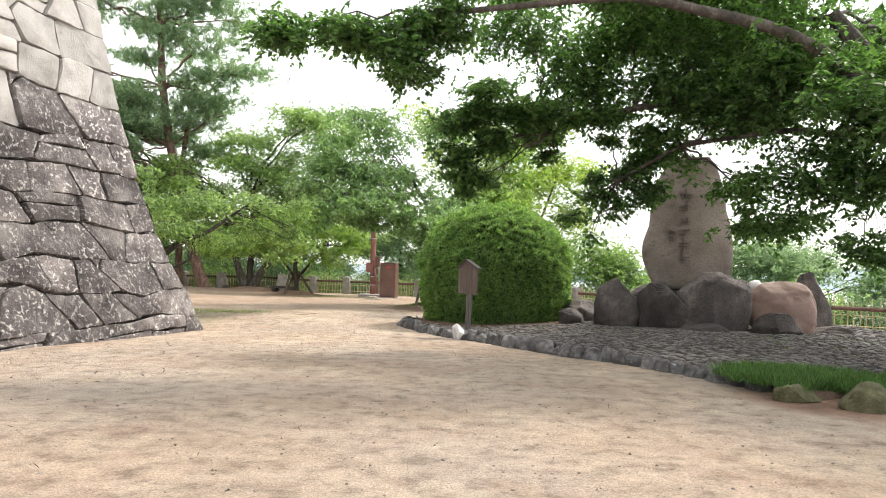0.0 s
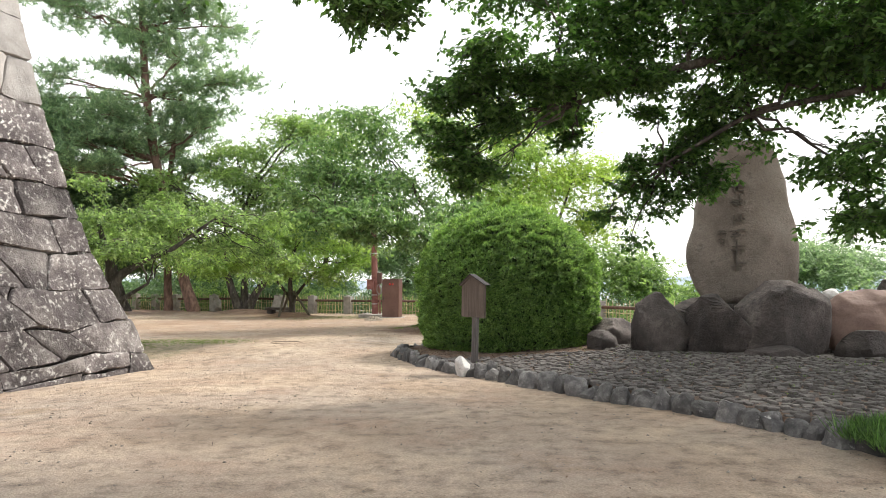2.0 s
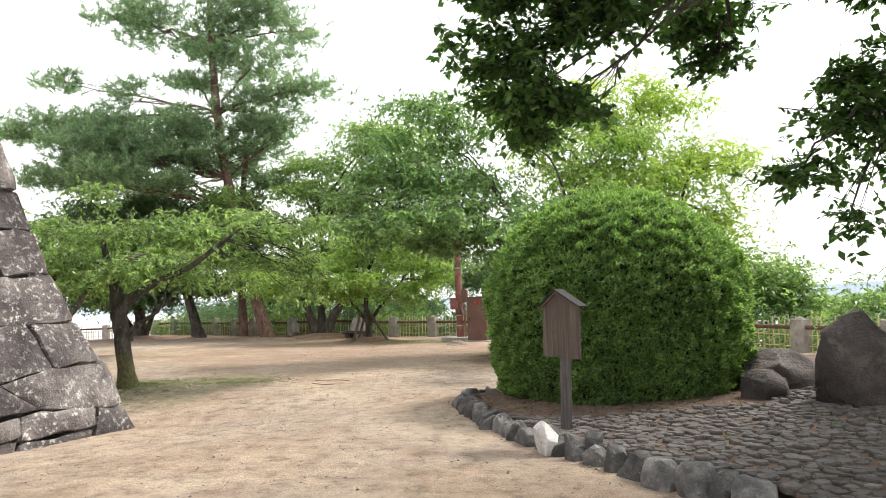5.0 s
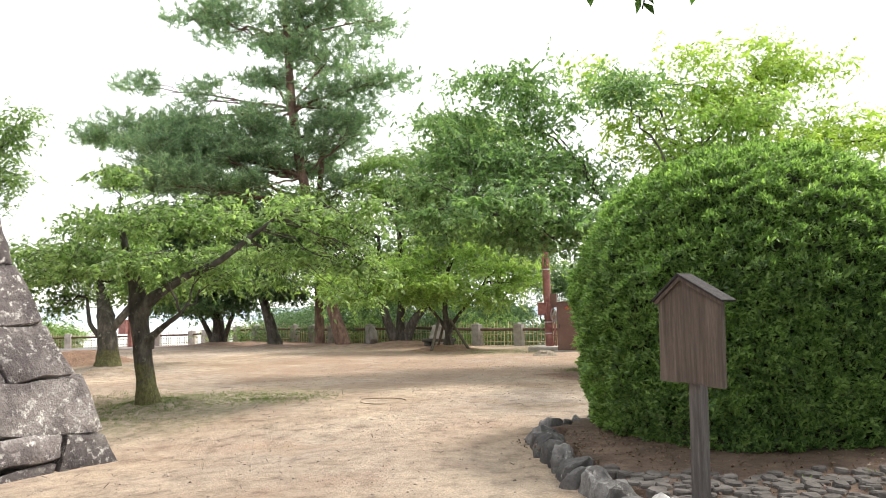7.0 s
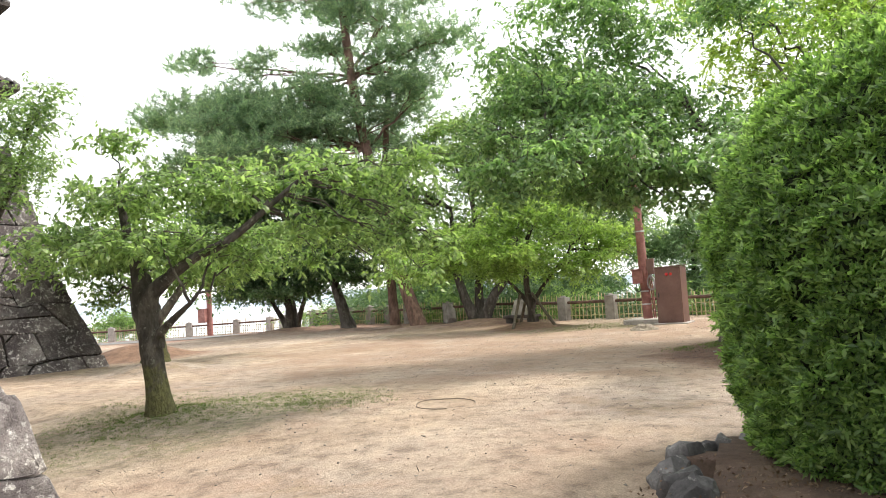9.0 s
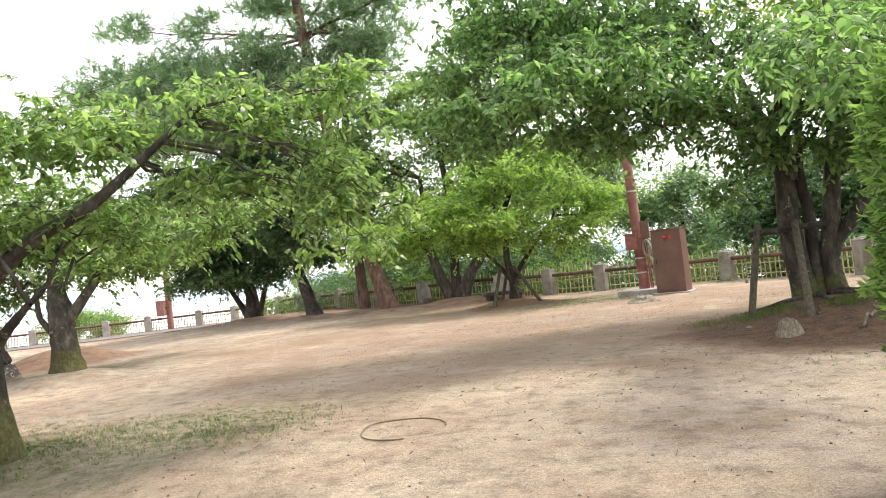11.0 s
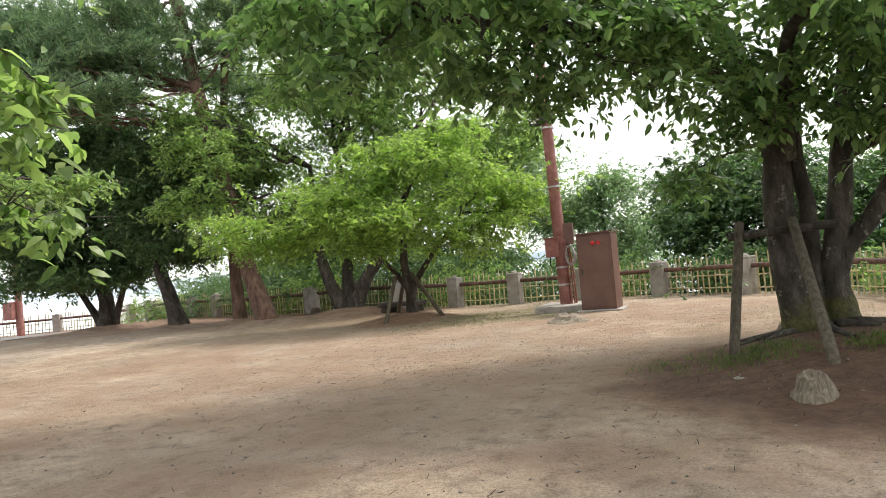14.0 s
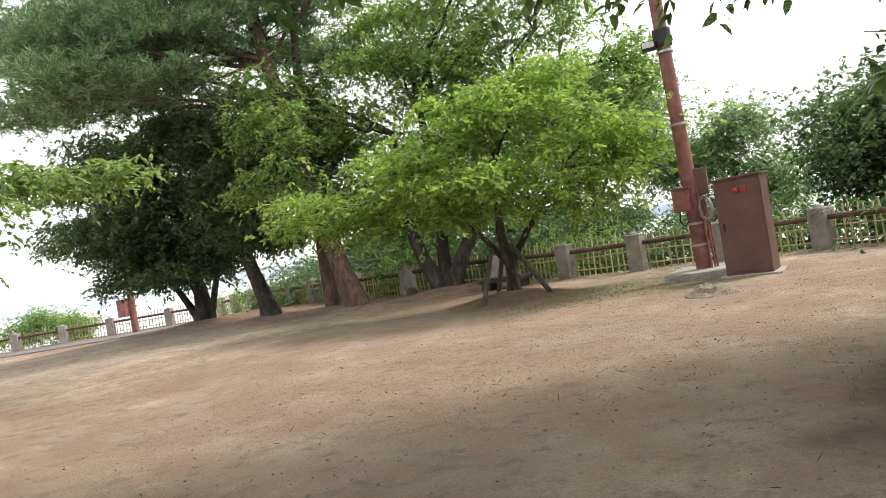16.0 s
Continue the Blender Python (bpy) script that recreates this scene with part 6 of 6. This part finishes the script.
# shrubs beyond the railing
for k, ((ax, ay), (bx, by)) in enumerate(zip(FENCE[5:-3], FENCE[6:-2])):
    L = math.dist((ax, ay), (bx, by))
    nx, ny = -(by - ay) / L, (bx - ax) / L
    cx, cy = (ax + bx) / 2 + nx * 1.7, (ay + by) / 2 + ny * 1.7
    z = ground_all(cx, cy)
    h = (0.6 + 0.5 * (0.5 + 0.5 * noise.noise((k * 0.9, 1.7, 0)))) * (1.7 if -23 < cx < -8 else 1.0)
    th = base("shrub", cx, cy, z, "low leafy shrub on the bank beyond the railing", "shrub", "shrubs beyond the railing")
    tree_crown(th, [(cx, cy, z + h * 0.5, L * 0.62, h * 0.75), (cx + nx, cy + ny, z + h * 0.4, L * 0.6, h * 0.8)], 2.4, 0.4, 12, 0.14, 0.45, M["dark_leaf"] if k % 3 else M["cherry_leaf"], 400 + k)
    tagged(twigs("stems", np.array([(cx + 0.1 * q, cy, z - 0.1) for q in range(-4, 5)]), np.array([(cx + 0.2 * q, cy + 0.1, z + h) for q in range(-4, 5)]), 0.015, M["bark"], th), "", "", "", "stuff")

# ---------------------------------------------------------------- small things
def stump(x, y, r, h, seed, label):
    rng = random.Random(seed)
    bm = bmesh.new()
    rows = []
    for f, z in ((1.6, -0.05), (1.3, 0.06), (1.08, h * 0.5), (0.82, h * 0.88), (0.5, h), (0.2, h * 0.72)):
        rows.append([bm.verts.new((r * f * (1 + 0.12 * math.sin(3 * a + seed) * (1 if f > 1 else 0.5) + rng.uniform(-0.07, 0.07)) * math.cos(a), r * f * (1 + rng.uniform(-0.08, 0.08)) * math.sin(a), z + rng.uniform(-0.03, 0.03))) for a in [2 * math.pi * k / 18 for k in range(18)]])
    for a, b in zip(rows, rows[1:]):
        for k in range(18):
            bm.faces.new((a[k], a[(k + 1) % 18], b[(k + 1) % 18], b[k]))
    bm.faces.new(rows[-1])
    ob = part("tree_stump", bm, M["stump_wood"])
    ob.matrix_basis = pose(x, y, ground_z(x, y) - 0.03)
    return tagged(ob, label, "stump")


stump(-0.7, 27.35, 0.14, 0.24, 1, "weathered hollow stump at the edge of the root mound")
stump(-3.63, 36.0, 0.3, 0.2, 2, "low sawn-off stump before the concrete slab")
stump(-0.15, 21.4 + 9.9, 0.15, 0.2, 3, "small stump behind the old cherry trunks")

hose = base("hose_loop", -4.4, 22.5, 0, "thin brown hoop of hose lying on the sand", "hose")
hose_pts = [(-4.38 + 0.40 * math.cos(a) * (1 + 0.05 * math.sin(3 * a)), 22.5 + 0.42 * math.sin(a), ground_z(-4.38 + 0.40 * math.cos(a), 22.5 + 0.42 * math.sin(a)) + 0.012) for a in np.linspace(0.25, 5.2, 40)]
arrays("tube", *tube(hose_pts, (0.007,), 8), M["hose"], hose)

branch_tube = tube(curve_points((0.15, 27.2, 0.06), (0.42, 27.75, 0.3), 7, 0, 0.03, np.random.default_rng(4)), (0.028, 0.02), 8, 0.08, 2)
tagged(arrays("fallen_branch", *branch_tube, M["stump_wood"]), "short pale broken branch on the root mound", "branch")
for k, (x, y, w) in enumerate([(0.95, 27.9, 0.42), (1.15, 28.6, 0.35), (1.5, 28.9, 0.3), (-1.2, 28.2, 0.14), (0.0, 27.0, 0.1), (0.6, 26.6, 0.1), (-0.4, 26.6, 0.08)]):
    boulder("stone", x, y, ground_z(x, y) - 0.05, w * 1.3, w * 0.8, w * 0.5, 35 * k, M["concrete"], 500 + k, "grey stone half sunk in the root mound", "stones on the mound", "rock", 3, 0.6, 0.25)

# surface roots of the old cherry
rngr = np.random.default_rng(77)
roots = []
for k in range(11):
    a = k / 11 * 6.28 + rngr.random() * 0.4
    pts = []
    for s in np.linspace(0.2, 0.8 + rngr.random() * 0.5, 8):
        x, y = 0.1 + s * math.cos(a + 0.25 * s), 30.15 + s * math.sin(a + 0.25 * s)
        pts.append((x, y, ground_z(x, y) + 0.03 - 0.02 * s))
    roots.append(tube(pts, (0.08, 0.02), 7, 0.08, k))
roots_ob = base("root_system", 0.1, 30.15, 0.2, "gnarled surface roots spreading over the mound", "roots")
for rv, rf in roots:
    arrays("root", rv, rf, M["bark"], roots_ob)


# grass tufts and litter
def scatter(name, centres, per, blade, width, mat, seed, label, category, up=1.0, zf=ground_z, size_var=0.6):
    rng = np.random.default_rng(seed)
    P = []
    for x, y, r, n in centres:
        a, q = rng.random(n) * 6.283, np.sqrt(rng.random(n)) * r * (0.7 + 0.6 * rng.random(n))
        P += [(x + q[i] * math.cos(a[i]), y + q[i] * math.sin(a[i])) for i in range(n)]
    P = np.array([(x, y, zf(x, y) - 0.004) for x, y in P])
    n = len(P)
    P = np.repeat(P, per, 0) + np.concatenate((rng.normal(size=(n * per, 2)) * 0.02, np.zeros((n * per, 1))), 1)
    ax = rng.normal(size=(n * per, 3)) * 0.55
    ax[:, 2] = np.abs(ax[:, 2]) * 0.5 + up
    ln = blade * (1 - size_var / 2 + size_var * rng.random(n * per))
    ob = leaves(name, P, ax, rng.normal(size=(n * per, 3)) + np.array((0, 0, 0.6 if up < 0.3 else 0)), ln, width, mat, None, rng)
    return tagged(ob, label, category, "", "stuff")


scatter("grass", [(-8.4, 21.2, 0.8, 480), (-7.7, 22.5, 1.2, 620), (-9.4, 22.2, 1.3, 420), (-9.2, 19.6, 1.7, 420), (-6.4, 22.9, 0.9, 340)], 7, 0.042, 0.06, M["grass"], 1, "short thin grass round the foot of the cherry tree", "grass")
scatter("grass", [(-0.85, 28.9, 0.5, 170), (0.15, 28.6, 0.32, 120), (-1.5, 29.1, 0.7, 90), (0.9, 28.8, 0.5, 50)], 5, 0.07, 0.07, M["grass"], 2, "grass tufts on the root mound of the old tree", "grass")
scatter("grass", [(-5.5, 38.5, 1.6, 420), (-7.0, 37.0, 1.4, 240), (-4.2, 41.6, 1.4, 200), (1.5, 34.0, 2.6, 420), (2.0, 28.5, 2.0, 300), (0.8, 25.5, 1.6, 200)], 5, 0.04, 0.08, M["grass"], 3, "thin low grass on the sandy ground", "grass")
scatter("grass", [(5.0, 9.6, 0.9, 900), (5.8, 8.9, 0.8, 700), (4.5, 9.9, 0.55, 400)], 10, 0.19, 0.05, M["maple_leaf"], 4, "dense dark arching lilyturf under the broadleaf tree", "grass", 0.75, lambda x, y: 0.12)
scatter("weeds", [(5.5, 14.5, 3.0, 60), (2.8, 16.8, 2.0, 25), (8.0, 14.0, 2.5, 60)], 5, 0.05, 0.16, M["grass"], 5, "small weeds between the paving stones", "weeds", 0.6, terrace_z)
scatter("leaf_litter", [(-1, 7, 8, 500), (-3, 20, 7, 700), (-4, 30, 6, 1600), (-6, 34, 5, 900), (-12, 40, 7, 1100), (-19, 44, 6, 600), (0.1, 28.9, 2.6, 1800), (-8, 21, 2.5, 250)], 1, 0.022, 0.5, M["litter"], 6, "dry fallen leaves and twigs on the ground", "leaf litter", 0.02)
scatter("leaf_litter", [(3.5, 17, 3.2, 600), (1.6, 17.4, 1.6, 700), (-0.2, 18.4, 0.9, 700)], 1, 0.032, 0.5, M["litter"], 7, "dry fallen leaves on the terrace", "leaf litter", 0.06, terrace_z)

scatter("twig_litter", [(-3, 10, 6, 160), (-3, 20, 6, 260), (-4, 28, 5, 190), (-5, 33, 5, 180), (0.2, 28.3, 2.2, 260)], 1, 0.075, 0.10, M["bark"], 8, "short dark fallen twigs on the sand", "twigs", 0.03)

# pebbles strewn over the sand
rngp = np.random.default_rng(15)
NP = 7000
px = rngp.uniform(-9, 4, NP)
py = rngp.uniform(2, 38, NP)
keep = np.array([not on_terrace(a, b) for a, b in zip(px, py)])
px, py = px[keep], py[keep]
pr = 0.006 + 0.016 * rngp.random(len(px)) ** 3
pz = np.array([ground_z(a, b) for a, b in zip(px, py)])
octa = np.array(((1, 0, 0), (0, 1, 0), (-1, 0, 0), (0, -1, 0), (0, 0, 0.7), (0, 0, -0.5)), float)
turn = rngp.random(len(px)) * 6.283
ov = octa[None] * (pr[:, None, None] * (0.7 + 0.6 * rngp.random((len(px), 6, 1))))
rx_ = ov[..., 0] * np.cos(turn)[:, None] - ov[..., 1] * np.sin(turn)[:, None] * 0.8
ry_ = ov[..., 0] * np.sin(turn)[:, None] + ov[..., 1] * np.cos(turn)[:, None] * 0.8
pv = np.stack((rx_ + px[:, None], ry_ + py[:, None], ov[..., 2] + pz[:, None] + 0.003), -1).reshape(-1, 3)
pi = np.arange(len(px)) * 6
pf = np.concatenate([np.stack((pi + a, pi + b, pi + c), -1) for a, b, c in ((0, 1, 4), (1, 2, 4), (2, 3, 4), (3, 0, 4), (1, 0, 5), (2, 1, 5), (3, 2, 5), (0, 3, 5))])
tagged(arrays("pebbles", pv, pf, M["pebble"]), "small grey and brown pebbles on the sand", "pebbles", "", "stuff")

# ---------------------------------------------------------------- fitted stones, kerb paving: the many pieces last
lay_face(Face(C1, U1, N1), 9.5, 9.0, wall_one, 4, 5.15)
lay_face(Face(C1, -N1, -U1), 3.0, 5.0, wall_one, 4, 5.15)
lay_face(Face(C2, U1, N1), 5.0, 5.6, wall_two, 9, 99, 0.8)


def cobbles():
    rng = random.Random(21)
    meshes = []
    for k in range(10):
        bm = bmesh.new()
        n = 7
        r0 = [rng.uniform(0.8, 1.1) for _ in range(n)]
        rows = []
        for f, z in ((1.0, -0.05), (1.0, 0.0), (0.86, 0.014)):
            rows.append([bm.verts.new((f * r0[i] * math.cos(6.283 * i / n), f * r0[i] * math.sin(6.283 * i / n), z + rng.uniform(-0.004, 0.004))) for i in range(n)])
        for a, b in zip(rows, rows[1:]):
            for i in range(n):
                bm.faces.new((a[i], a[(i + 1) % n], b[(i + 1) % n], b[i]))
        bm.faces.new(rows[-1])
        me = bpy.data.meshes.new("cobble")
        bm.to_mesh(me)
        bm.free()
        me.materials.append(M["cobble"])
        meshes.append(me)
    near, rest = 0, bmesh.new()
    y = 9.0
    row = 0
    while y < 23:
        x = -1.3 + (0.07 if row % 2 else 0)
        while x < 11.5:
            px, py = x + rng.uniform(-0.05, 0.05), y + rng.uniform(-0.045, 0.045)
            if on_terrace(px, py) and not (px < 4.6 and py < 10.3) and math.hypot(px - BUSH[0], py - BUSH[1]) > 2.75 + 0.5 * noise.noise((px * 1.3, py * 1.3, 4)):
                m = pose(px, py, terrace_z(px, py) + rng.uniform(-0.016, 0.012), rng.uniform(-8, 8), rng.uniform(-8, 8), rng.uniform(0, 360)) @ Matrix.Diagonal((rng.uniform(0.068, 0.09), rng.uniform(0.055, 0.078), 1, 1))
                me = rng.choice(meshes)
                d = (px - 0.62) * 0.84 + (py - 15.25) * 0.5
                if near < 300 and d < 1.9 and 11 < py < 18:
                    ob = new("cobble", me)
                    ob.parent = terrace_ob
                    ob.matrix_basis = m
                    near += 1
                else:
                    n0 = len(rest.verts)
                    rest.from_mesh(me)
                    rest.verts.ensure_lookup_table()
                    for v in rest.verts[n0:]:
                        v.co = m @ v.co
            x += 0.142
        y += 0.124
        row += 1
    tagged(part("cobble_paving", rest, M["cobble"], terrace_ob), "", "", "", "stuff")


cobbles()
